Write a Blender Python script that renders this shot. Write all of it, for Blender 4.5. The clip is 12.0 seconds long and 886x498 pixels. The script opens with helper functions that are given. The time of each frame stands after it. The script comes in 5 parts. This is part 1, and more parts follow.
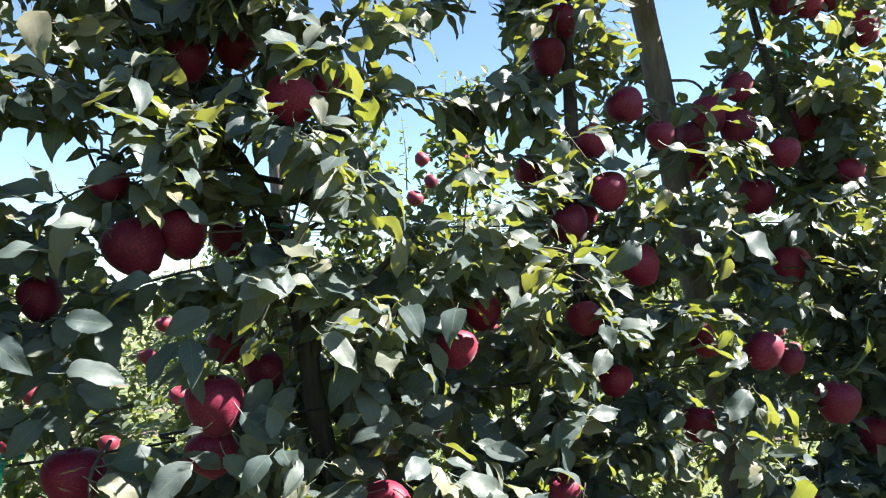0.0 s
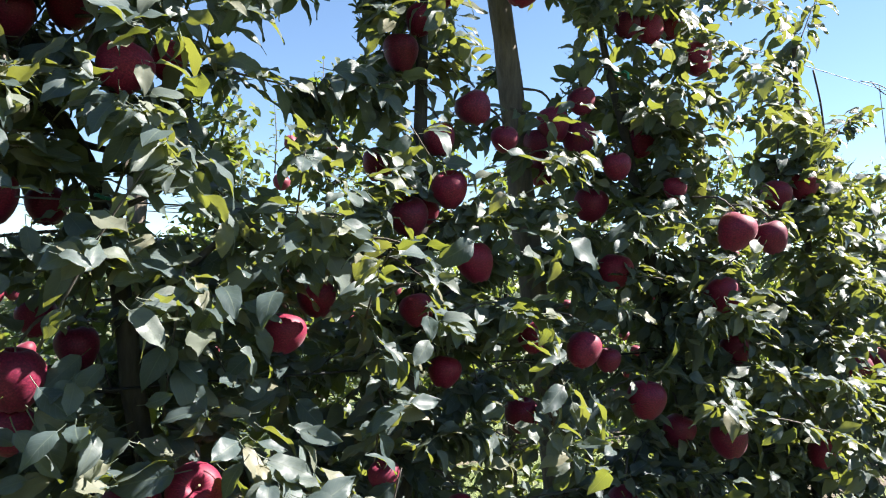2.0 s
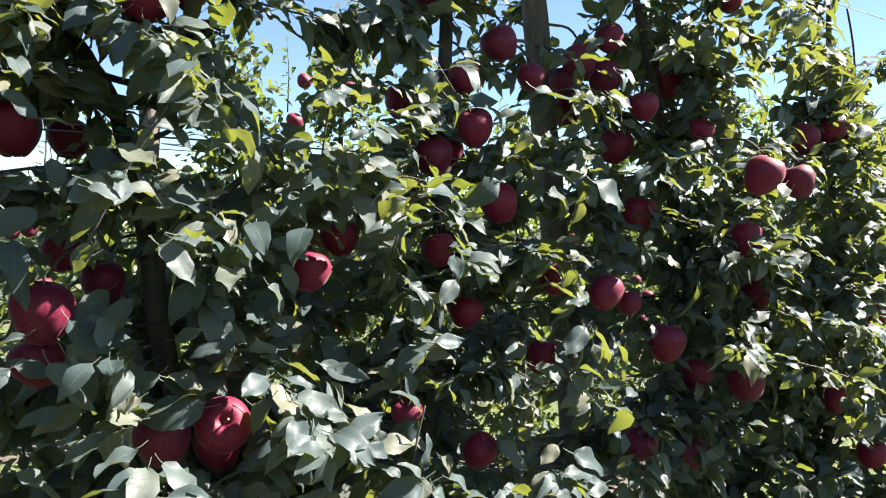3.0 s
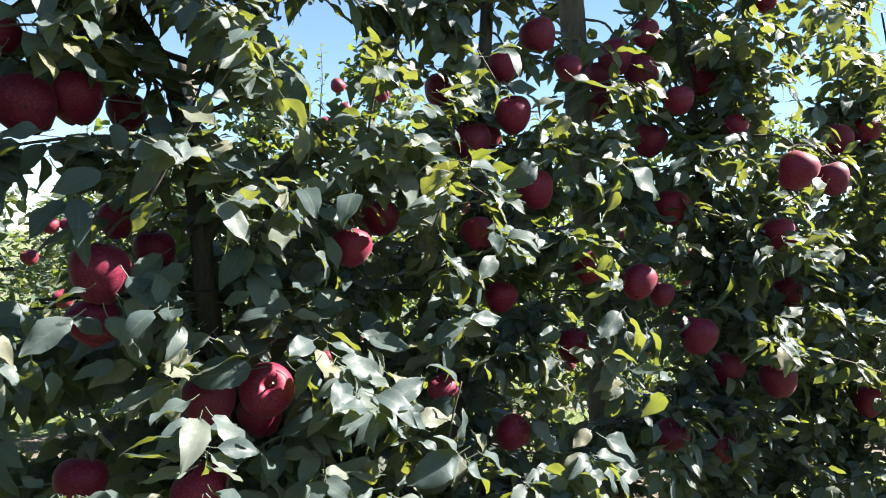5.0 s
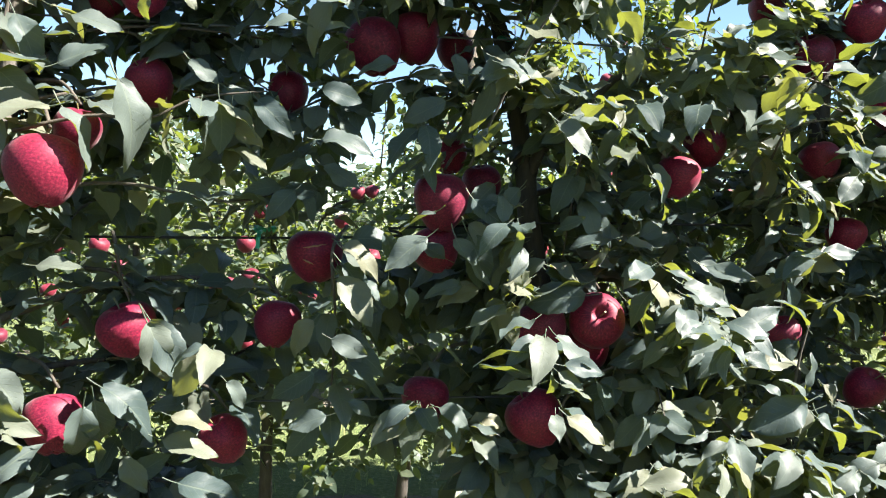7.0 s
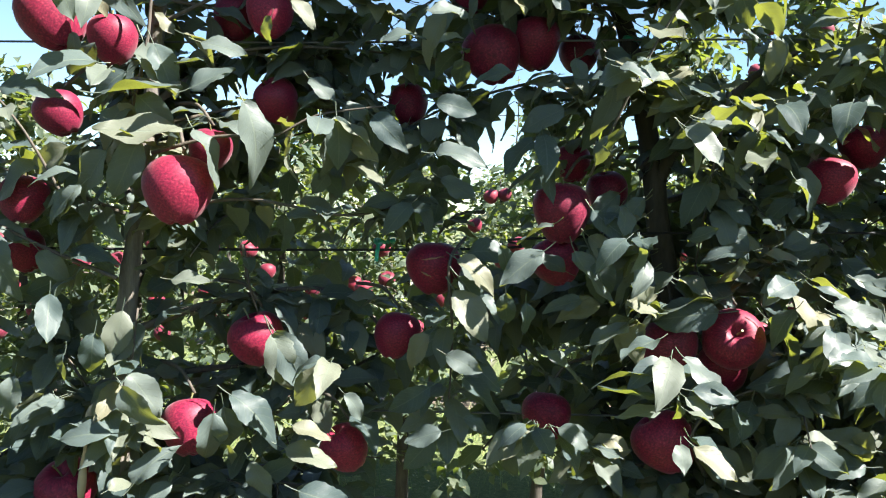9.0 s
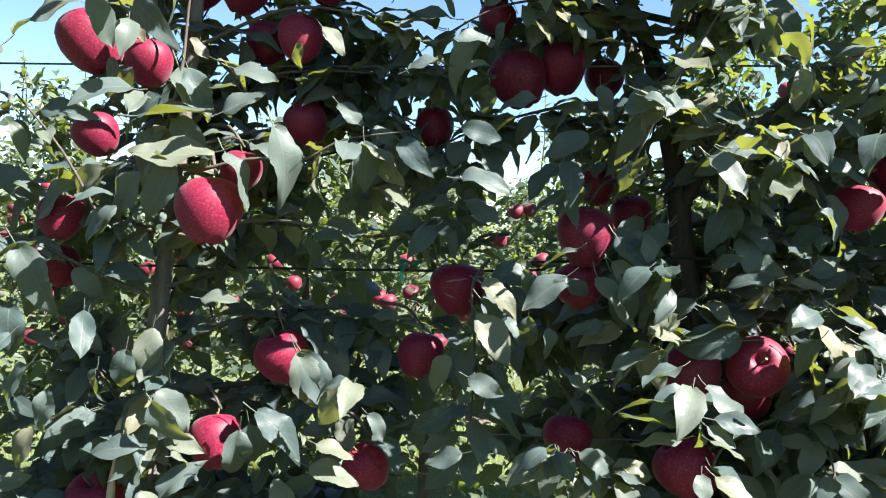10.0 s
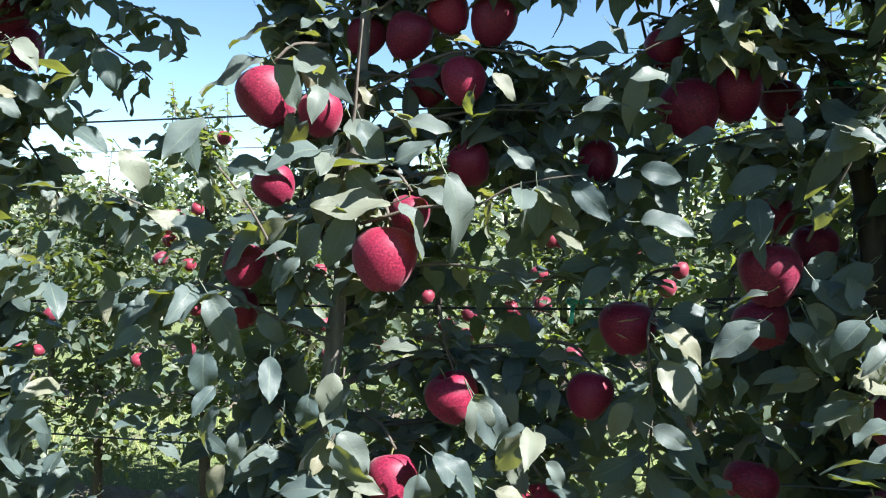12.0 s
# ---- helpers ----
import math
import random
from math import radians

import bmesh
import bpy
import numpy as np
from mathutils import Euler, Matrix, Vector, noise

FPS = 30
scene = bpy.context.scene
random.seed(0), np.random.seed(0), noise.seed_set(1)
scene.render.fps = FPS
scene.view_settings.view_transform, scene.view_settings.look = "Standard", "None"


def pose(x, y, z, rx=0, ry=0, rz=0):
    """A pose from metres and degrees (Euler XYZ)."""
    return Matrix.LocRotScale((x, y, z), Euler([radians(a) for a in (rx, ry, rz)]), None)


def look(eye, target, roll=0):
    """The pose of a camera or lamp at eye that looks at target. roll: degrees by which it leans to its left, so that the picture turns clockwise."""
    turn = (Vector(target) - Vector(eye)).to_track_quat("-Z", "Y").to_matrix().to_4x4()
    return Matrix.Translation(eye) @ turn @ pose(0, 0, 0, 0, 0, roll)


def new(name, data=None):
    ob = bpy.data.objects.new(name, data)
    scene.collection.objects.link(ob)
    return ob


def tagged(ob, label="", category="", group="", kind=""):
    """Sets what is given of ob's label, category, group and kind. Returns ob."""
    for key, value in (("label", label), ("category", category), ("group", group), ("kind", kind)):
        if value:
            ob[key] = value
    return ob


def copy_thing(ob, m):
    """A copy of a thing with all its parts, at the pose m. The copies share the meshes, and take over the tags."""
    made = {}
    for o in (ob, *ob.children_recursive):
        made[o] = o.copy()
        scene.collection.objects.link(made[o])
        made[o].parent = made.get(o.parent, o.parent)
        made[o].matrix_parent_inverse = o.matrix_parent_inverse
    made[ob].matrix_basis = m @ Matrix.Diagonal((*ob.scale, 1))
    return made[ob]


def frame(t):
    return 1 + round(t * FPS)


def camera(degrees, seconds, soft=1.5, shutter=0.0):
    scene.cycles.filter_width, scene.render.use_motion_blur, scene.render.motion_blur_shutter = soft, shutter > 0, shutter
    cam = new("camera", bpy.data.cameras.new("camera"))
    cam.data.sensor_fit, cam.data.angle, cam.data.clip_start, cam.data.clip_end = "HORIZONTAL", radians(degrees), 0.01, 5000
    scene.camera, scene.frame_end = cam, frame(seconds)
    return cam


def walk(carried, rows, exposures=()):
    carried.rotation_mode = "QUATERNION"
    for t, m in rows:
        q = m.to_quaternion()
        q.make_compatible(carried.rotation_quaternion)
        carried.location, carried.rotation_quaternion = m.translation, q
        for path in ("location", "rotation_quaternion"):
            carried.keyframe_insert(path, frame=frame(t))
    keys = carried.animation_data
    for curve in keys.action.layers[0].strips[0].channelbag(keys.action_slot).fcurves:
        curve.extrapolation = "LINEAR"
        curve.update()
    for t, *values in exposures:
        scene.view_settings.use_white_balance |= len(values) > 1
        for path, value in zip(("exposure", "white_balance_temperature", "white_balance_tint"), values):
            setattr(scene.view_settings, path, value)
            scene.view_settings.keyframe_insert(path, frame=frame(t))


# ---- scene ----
cam = camera(63.2, 12.0, soft=1.1)
PATH = [
    (0, (0.039, -0.062, 1.649), (0.818, 1.775, 1.778), -2.5),
    (0.5, (0.074, -0.087, 1.7), (1.032, 1.658, 1.892), -2.5),
    (1, (0.075, -0.094, 1.759), (1.125, 1.596, 1.961), -1.8),
    (1.5, (0.092, -0.1, 1.719), (1.183, 1.569, 1.879), -0.4),
    (2, (0.096, -0.115, 1.643), (1.168, 1.57, 1.745), 0.9),
    (2.5, (0.083, -0.093, 1.647), (1.16, 1.593, 1.649), 1.5),
    (3, (0.078, -0.087, 1.636), (1.137, 1.609, 1.581), 1.6),
    (5, (0.04, -0.096, 1.568), (1.048, 1.632, 1.563), 2.7),
    (5.5, (0.028, -0.094, 1.568), (0.944, 1.684, 1.582), 3.2),
    (6, (-0.015, -0.079, 1.556), (0.738, 1.773, 1.561), 3.2),
    (6.5, (-0.047, -0.059, 1.536), (0.489, 1.867, 1.47), 2.7),
    (7, (-0.044, -0.035, 1.49), (0.302, 1.933, 1.396), 1.6),
    (7.5, (-0.058, -0.011, 1.49), (0.138, 1.977, 1.38), 0.8),
    (9.5, (-0.003, -0.014, 1.514), (-0.078, 1.982, 1.42), 1.4),
    (10, (-0.01, -0.023, 1.524), (-0.12, 1.972, 1.449), 1.7),
    (10.5, (-0.023, -0.026, 1.554), (-0.191, 1.966, 1.481), 1.6),
    (11, (-0.03, -0.024, 1.562), (-0.273, 1.96, 1.496), 1.5),
    (11.5, (-0.039, -0.019, 1.563), (-0.369, 1.952, 1.49), 0.9),
    (12, (-0.09, -0.021, 1.583), (-0.51, 1.933, 1.499), 0.0),
]
walk(cam, [(t, look(eye, target, roll)) for t, eye, target, roll in PATH], exposures=[(0.0, 2.7, 6750, 15), (0.6, 2.55, 6700, 15), (1.4, 2.38, 6650, 15), (3.0, 2.42, 6650, 15), (5.0, 2.52, 6700, 13), (7.5, 2.62, 6900, 11), (9.5, 2.56, 6600, 11), (12.0, 2.4, 6250, 12)])

# ---- light ----
SUN = Vector((0.66, -0.23, 0.70)).normalized()
world = bpy.data.worlds.new("sky")
scene.world = world
world.use_nodes = True
wn = world.node_tree.nodes
sky = wn.new("ShaderNodeTexSky")
sky.sky_type = "NISHITA"
sky.sun_disc = False
sky.sun_elevation = math.asin(SUN.z)
sky.sun_rotation = math.atan2(SUN.x, SUN.y)
sky.air_density, sky.dust_density, sky.ozone_density = 1.0, 0.05, 0.0
sky.altitude = 1200
cool = wn.new("ShaderNodeMix")
cool.data_type, cool.blend_type = "RGBA", "MULTIPLY"
cool.inputs[0].default_value, cool.inputs[7].default_value = 1.0, (0.71, 0.835, 0.90, 1.0)
world.node_tree.links.new(sky.outputs["Color"], cool.inputs[6])
world.node_tree.links.new(cool.outputs[2], wn["Background"].inputs["Color"])
wn["Background"].inputs["Strength"].default_value = 0.052
sun = new("sun", bpy.data.lights.new("sun", "SUN"))
sun.data.energy, sun.data.angle, sun.data.color = 5.0, radians(0.5), (1.0, 0.97, 0.91)
sun.matrix_world = look((0, 0, 30), Vector((0, 0, 30)) - SUN)


# ---- materials ----
def material(name):
    m = bpy.data.materials.new(name)
    m.use_nodes = True
    n, k = m.node_tree.nodes, m.node_tree.links
    return m, n, k, n["Principled BSDF"]


def ramp(n, stops):
    r = n.new("ShaderNodeValToRGB")
    e = r.color_ramp.elements
    while len(e) < len(stops):
        e.new(0.5)
    for i, (at, c) in enumerate(stops):
        e[i].position, e[i].color = at, (*c, 1)
    return r


def noise_at(n, k, scale, detail=4.0, vector=None, rough=0.6):
    t = n.new("ShaderNodeTexNoise")
    t.inputs["Scale"].default_value, t.inputs["Detail"].default_value = scale, detail
    t.inputs["Roughness"].default_value = rough
    if vector is not None:
        k.new(vector, t.inputs["Vector"])
    return t


def bump(n, k, height, p, strength, distance):
    b = n.new("ShaderNodeBump")
    b.inputs["Strength"].default_value, b.inputs["Distance"].default_value = strength, distance
    k.new(height, b.inputs["Height"])
    k.new(b.outputs["Normal"], p.inputs["Normal"])
    return b


def math_node(n, k, op, a, b):
    m = n.new("ShaderNodeMath")
    m.operation = op
    for i, v in enumerate((a, b)):
        if isinstance(v, (int, float)):
            m.inputs[i].default_value = v
        else:
            k.new(v, m.inputs[i])
    return m.outputs[0]


def mix_color(n, k, fac, a, b, mode="MIX"):
    m = n.new("ShaderNodeMix")
    m.data_type, m.blend_type = "RGBA", mode
    for i, v in ((0, fac), (6, a), (7, b)):
        if isinstance(v, (int, float)):
            m.inputs[i].default_value = v
        elif isinstance(v, tuple):
            m.inputs[i].default_value = (*v, 1)
        else:
            k.new(v, m.inputs[i])
    return m.outputs[2]


def leaf_material(name, stops, through_color, share, gloss=0.42):
    m, n, k, p = material(name)
    info, geo, uv = n.new("ShaderNodeObjectInfo"), n.new("ShaderNodeNewGeometry"), n.new("ShaderNodeUVMap")
    uv.uv_map = "leaf"
    rnd = math_node(n, k, "FRACT", math_node(n, k, "ADD", info.outputs["Random"], geo.outputs["Random Per Island"]), 0.0)
    r = ramp(n, stops)
    k.new(rnd, r.inputs[0])
    tc = n.new("ShaderNodeTexCoord")
    blotch = noise_at(n, k, 45.0, 3.0, tc.outputs["Object"])
    col = mix_color(n, k, math_node(n, k, "MULTIPLY", blotch.outputs["Fac"], 0.35), r.outputs[0], (0.038, 0.052, 0.046))
    # veins: chevrons on both sides of the midrib
    sep = n.new("ShaderNodeSeparateXYZ")
    k.new(uv.outputs["UV"], sep.inputs[0])
    across = math_node(n, k, "ABSOLUTE", math_node(n, k, "SUBTRACT", sep.outputs[0], 0.5), 0.0)
    saw = math_node(n, k, "FRACT", math_node(n, k, "MULTIPLY", math_node(n, k, "SUBTRACT", sep.outputs[1], math_node(n, k, "MULTIPLY", across, 0.55)), 8.0), 0.0)
    side = math_node(n, k, "GREATER_THAN", saw, 0.88)
    mid = math_node(n, k, "LESS_THAN", across, 0.022)
    vein = math_node(n, k, "MAXIMUM", math_node(n, k, "MULTIPLY", side, 0.45), mid)
    col = mix_color(n, k, math_node(n, k, "MULTIPLY", vein, 0.6), col, (0.14, 0.17, 0.13))
    k.new(col, p.inputs["Base Color"])
    p.inputs["Roughness"].default_value = gloss
    p.inputs["Specular IOR Level"].default_value = 0.24
    fine = noise_at(n, k, 260.0, 2.0, tc.outputs["Object"])
    rough = math_node(n, k, "ADD", math_node(n, k, "MULTIPLY", fine.outputs["Fac"], 0.22), gloss - 0.1)
    k.new(rough, p.inputs["Roughness"])
    height = math_node(n, k, "SUBTRACT", math_node(n, k, "MULTIPLY", blotch.outputs["Fac"], 0.35), vein)
    bump(n, k, height, p, 0.7, 0.0015)
    t = n.new("ShaderNodeBsdfTranslucent")
    k.new(mix_color(n, k, math_node(n, k, "MULTIPLY", rnd, 0.5), through_color, (0.27, 0.27, 0.05)), t.inputs["Color"])
    mix = n.new("ShaderNodeMixShader")
    mix.inputs[0].default_value = share
    k.new(p.outputs[0], mix.inputs[1])
    k.new(t.outputs[0], mix.inputs[2])
    k.new(mix.outputs[0], n["Material Output"].inputs["Surface"])
    return m


LEAF = leaf_material("apple_leaf", [(0.0, (0.046, 0.071, 0.075)), (0.35, (0.073, 0.103, 0.104)), (0.7, (0.110, 0.138, 0.130)), (0.9, (0.150, 0.165, 0.128)), (1.0, (0.19, 0.18, 0.12))], (0.22, 0.26, 0.03), 0.31, 0.45)
FAR_LEAF = leaf_material("far_leaf", [(0.0, (0.055, 0.082, 0.062)), (0.4, (0.085, 0.115, 0.082)), (0.8, (0.12, 0.145, 0.095)), (1.0, (0.17, 0.17, 0.10))], (0.22, 0.31, 0.03), 0.34, 0.42)


def bark_material(name, a, b, scale=1.0):
    m, n, k, p = material(name)
    tc = n.new("ShaderNodeTexCoord")
    mp = n.new("ShaderNodeMapping")
    mp.inputs["Scale"].default_value = (1, 1, 0.18)
    k.new(tc.outputs["Object"], mp.inputs["Vector"])
    t = noise_at(n, k, 95.0 * scale, 5.0, mp.outputs["Vector"], 0.7)
    big = noise_at(n, k, 9.0 * scale, 3.0, tc.outputs["Object"])
    r = ramp(n, [(0.3, a), (0.7, b)])
    k.new(t.outputs["Fac"], r.inputs[0])
    k.new(mix_color(n, k, math_node(n, k, "MULTIPLY", big.outputs["Fac"], 0.5), r.outputs[0], (0.06, 0.055, 0.048)), p.inputs["Base Color"])
    p.inputs["Roughness"].default_value = 0.85
    bump(n, k, t.outputs["Fac"], p, 0.8, 0.004 / scale)
    return m


BARK = bark_material("apple_bark", (0.02, 0.016, 0.013), (0.065, 0.054, 0.045))
GREY_BARK = bark_material("grey_bark", (0.06, 0.053, 0.045), (0.19, 0.17, 0.145))
TWIG = bark_material("twig_bark", (0.04, 0.032, 0.025), (0.11, 0.09, 0.07), 2.0)
WOOD = bark_material("post_wood", (0.065, 0.052, 0.039), (0.21, 0.17, 0.13), 0.7)


def apple_material(name, deep, light, pale):
    m, n, k, p = material(name)
    tc, info = n.new("ShaderNodeTexCoord"), n.new("ShaderNodeObjectInfo")
    sep = n.new("ShaderNodeSeparateXYZ")
    k.new(tc.outputs["Object"], sep.inputs[0])
    turn = math_node(n, k, "ARCTAN2", sep.outputs[1], sep.outputs[0])
    stripe = n.new("ShaderNodeCombineXYZ")
    k.new(math_node(n, k, "MULTIPLY", turn, 5.0), stripe.inputs[0])
    k.new(math_node(n, k, "MULTIPLY", sep.outputs[2], 14.0), stripe.inputs[1])
    k.new(math_node(n, k, "MULTIPLY", info.outputs["Random"], 40.0), stripe.inputs[2])
    streak = noise_at(n, k, 2.2, 5.0, stripe.outputs[0], 0.65)
    r = ramp(n, [(0.36, deep), (0.56, light), (0.74, pale)])
    k.new(streak.outputs["Fac"], r.inputs[0])
    cloud = noise_at(n, k, 5.0, 3.0, tc.outputs["Object"])
    col = mix_color(n, k, math_node(n, k, "MULTIPLY", cloud.outputs["Fac"], 0.5), r.outputs[0], deep)
    dots = n.new("ShaderNodeTexVoronoi")
    dots.inputs["Scale"].default_value = 190.0
    k.new(tc.outputs["Object"], dots.inputs["Vector"])
    dot = math_node(n, k, "LESS_THAN", dots.outputs["Distance"], 0.16)
    col = mix_color(n, k, math_node(n, k, "MULTIPLY", dot, 0.07), col, (0.45, 0.25, 0.18))
    tint = mix_color(n, k, info.outputs["Random"], (0.75, 0.75, 0.85), (1.25, 1.05, 1.0))
    col = mix_color(n, k, 1.0, col, tint, "MULTIPLY")
    k.new(col, p.inputs["Base Color"])
    bloom = noise_at(n, k, 45.0, 4.0, tc.outputs["Object"])
    k.new(math_node(n, k, "ADD", math_node(n, k, "MULTIPLY", bloom.outputs["Fac"], 0.3), 0.42), p.inputs["Roughness"])
    p.inputs["Specular IOR Level"].default_value = 0.34
    p.inputs["Sheen Weight"].default_value, p.inputs["Sheen Roughness"].default_value, p.inputs["Sheen Tint"].default_value = 0.10, 0.45, (1.0, 0.82, 0.86, 1.0)
    bump(n, k, cloud.outputs["Fac"], p, 0.05, 0.002)
    return m


APPLE = apple_material("apple_skin", (0.072, 0.0012, 0.017), (0.19, 0.005, 0.035), (0.33, 0.055, 0.085))
FAR_APPLE = apple_material("far_apple_skin", (0.075, 0.004, 0.017), (0.17, 0.015, 0.034), (0.30, 0.07, 0.08))


def plain(name, color, rough=0.5, metal=0.0, spread=0.25):
    m, n, k, p = material(name)
    tc = n.new("ShaderNodeTexCoord")
    t = noise_at(n, k, 70.0, 4.0, tc.outputs["Object"])
    k.new(mix_color(n, k, math_node(n, k, "MULTIPLY", t.outputs["Fac"], spread * 2), color, tuple(c * 0.45 for c in color)), p.inputs["Base Color"])
    p.inputs["Roughness"].default_value, p.inputs["Metallic"].default_value = rough, metal
    return m


STALK = plain("stalk", (0.16, 0.15, 0.06), 0.6)
CALYX = plain("calyx", (0.10, 0.065, 0.035), 0.9)
STEEL = plain("galvanised_wire", (0.10, 0.10, 0.10), 0.6, 0.3)
BLACK = plain("black_plastic", (0.014, 0.014, 0.016), 0.75)
GREEN = plain("green_plastic", (0.02, 0.32, 0.19), 0.35)
DRY = plain("dry_wood", (0.42, 0.34, 0.25), 0.9)
CRACK = plain("russet_scar", (0.30, 0.16, 0.09), 0.9)

m, n, k, p = material("orchard_ground")
GROUND = m
tc = n.new("ShaderNodeTexCoord")
sep = n.new("ShaderNodeSeparateXYZ")
k.new(tc.outputs["Object"], sep.inputs[0])
fine = noise_at(n, k, 38.0, 6.0, tc.outputs["Object"], 0.7)
wide = noise_at(n, k, 1.3, 4.0, tc.outputs["Object"])
lawn = ramp(n, [(0.3, (0.045, 0.075, 0.02)), (0.55, (0.10, 0.13, 0.04)), (0.75, (0.20, 0.19, 0.09))])
k.new(fine.outputs["Fac"], lawn.inputs[0])
soil = ramp(n, [(0.3, (0.06, 0.048, 0.036)), (0.7, (0.18, 0.15, 0.11))])
k.new(fine.outputs["Fac"], soil.inputs[0])
wave = math_node(n, k, "ABSOLUTE", math_node(n, k, "SUBTRACT", math_node(n, k, "FRACT", math_node(n, k, "DIVIDE", math_node(n, k, "SUBTRACT", sep.outputs[1], 1.1), 2.3), 0.0), 0.5), 0.0)
strip = math_node(n, k, "GREATER_THAN", math_node(n, k, "ADD", wave, math_node(n, k, "MULTIPLY", math_node(n, k, "SUBTRACT", wide.outputs["Fac"], 0.5), 0.25)), 0.38)
k.new(mix_color(n, k, strip, lawn.outputs[0], soil.outputs[0]), p.inputs["Base Color"])
p.inputs["Roughness"].default_value = 0.95
bump(n, k, fine.outputs["Fac"], p, 1.0, 0.03)


# ---- mesh helpers ----
def mesh_from(name, verts, faces, mat, uvs=None, smooth=True):
    me = bpy.data.meshes.new(name)
    verts, faces = np.asarray(verts, dtype=np.float32), np.asarray(faces, dtype=np.int32)
    nf, size = faces.shape
    me.vertices.add(len(verts))
    me.vertices.foreach_set("co", verts.ravel())
    me.loops.add(nf * size)
    me.loops.foreach_set("vertex_index", faces.ravel())
    me.polygons.add(nf)
    me.polygons.foreach_set("loop_start", np.arange(0, nf * size, size, dtype=np.int32))
    me.update(calc_edges=True)
    if uvs is not None:
        layer = me.uv_layers.new(name="leaf")
        layer.data.foreach_set("uv", np.asarray(uvs, dtype=np.float32)[faces.ravel()].ravel())
    me.materials.append(mat)
    if smooth:
        me.polygons.foreach_set("use_smooth", np.ones(nf, dtype=bool))
    return me


def tube_data(points, radii, sides=7, knot=0.0, seed=0):
    """A round, tapering limb along points."""
    rng = np.random.default_rng(seed)
    pts = [Vector(q) for q in points]
    verts, faces = [], []
    side = Vector((1, 0.2, 0))
    for i, q in enumerate(pts):
        along = (pts[min(i + 1, len(pts) - 1)] - pts[max(i - 1, 0)]).normalized()
        side = (side - along * side.dot(along)).normalized()
        up = along.cross(side)
        for j in range(sides):
            a = 2 * math.pi * j / sides
            r = radii[i] * (1 + knot * (rng.random() - 0.5))
            verts.append(q + side * (r * math.cos(a)) + up * (r * math.sin(a)))
    for i in range(len(pts) - 1):
        for j in range(sides):
            a, b = i * sides + j, i * sides + (j + 1) % sides
            faces.append((a, b, b + sides, a + sides))
    first, last = len(verts), len(verts) + 1
    verts += [pts[0], pts[-1]]
    for j in range(sides):
        faces.append((first, (j + 1) % sides, j, first))
        e = (len(pts) - 1) * sides
        faces.append((last, e + j, e + (j + 1) % sides, last))
    return [tuple(v) for v in verts], faces


def tube(name, points, radii, mat, parent=None, sides=7, knot=0.0, seed=0, label=""):
    v, f = tube_data(points, radii, sides, knot, seed)
    me = bpy.data.meshes.new(name)
    me.from_pydata(v, [], [tuple(dict.fromkeys(q)) for q in f])
    me.materials.append(mat)
    me.polygons.foreach_set("use_smooth", np.ones(len(me.polygons), dtype=bool))
    ob = new(name, me)
    ob.parent = parent
    return tagged(ob, label)


def spline(points, steps=5):
    """A smooth line through points."""
    q = [Vector(a) for a in points]
    q = [q[0] * 2 - q[1]] + q + [q[-1] * 2 - q[-2]]
    out = []
    for i in range(1, len(q) - 2):
        for s in range(steps):
            t = s / steps
            out.append(0.5 * (2 * q[i] + (q[i + 1] - q[i - 1]) * t + (2 * q[i - 1] - 5 * q[i] + 4 * q[i + 1] - q[i + 2]) * t * t + (3 * q[i] - q[i - 1] - 3 * q[i + 1] + q[i + 2]) * t ** 3))
    out.append(q[-2])
    return out


def leaf_shape(stations, columns, fold, curl, wave, seed, petiole=True):
    """One leaf, a unit long: base at the origin, tip along +y, upper side +z. Toothed edge, folded along the midrib, bent down."""
    rng = np.random.default_rng(seed)
    verts, uvs, faces = [], [], []
    us = np.linspace(-1, 1, columns)
    bend, twist = rng.uniform(-0.1, 0.1), rng.uniform(-0.7, 0.7)
    for i in range(stations):
        v = i / (stations - 1)
        w = 0.268 * math.sin(math.pi * min(1, v ** 0.84 * 0.99 + 0.01)) ** (0.66 + 0.26 * v * v) + 0.002
        for u in us:
            tooth = 1 + (0.035 if i % 2 else -0.03) * (abs(u) > 0.9) * (0 < i < stations - 1)
            x = u * w * tooth * math.cos(fold * 0.5)
            z = abs(u) * w * math.sin(fold) - 0.55 * w * fold * u * u + wave * math.sin(10 * v + 2.5 * u + seed) * abs(u)
            a = twist * v
            x, z = x * math.cos(a) - z * math.sin(a), x * math.sin(a) + z * math.cos(a)
            x, z, y = x + bend * v * v, z - curl * v * v, v * (1 - 0.25 * curl * v)
            verts.append((x, y, z))
            uvs.append((0.5 + 0.5 * u, v))
    for i in range(stations - 1):
        for j in range(columns - 1):
            a = i * columns + j
            faces.append((a, a + 1, a + 1 + columns, a + columns))
    if petiole:
        b = len(verts)
        for y, z, r in ((-0.26, 0.06, 0.013), (-0.12, 0.015, 0.011), (0.02, 0.0, 0.011)):
            for j in range(3):
                a = 2 * math.pi * j / 3
                verts.append((r * math.cos(a), y, z + r * math.sin(a)))
                uvs.append((0.5, 0.3))
        for j in range(6):
            c = j // 3 * 3 + (j + 1) % 3
            faces.append((b + j, b + c, b + 3 + c, b + 3 + j))
    return np.array(verts), np.array(faces), np.array(uvs)


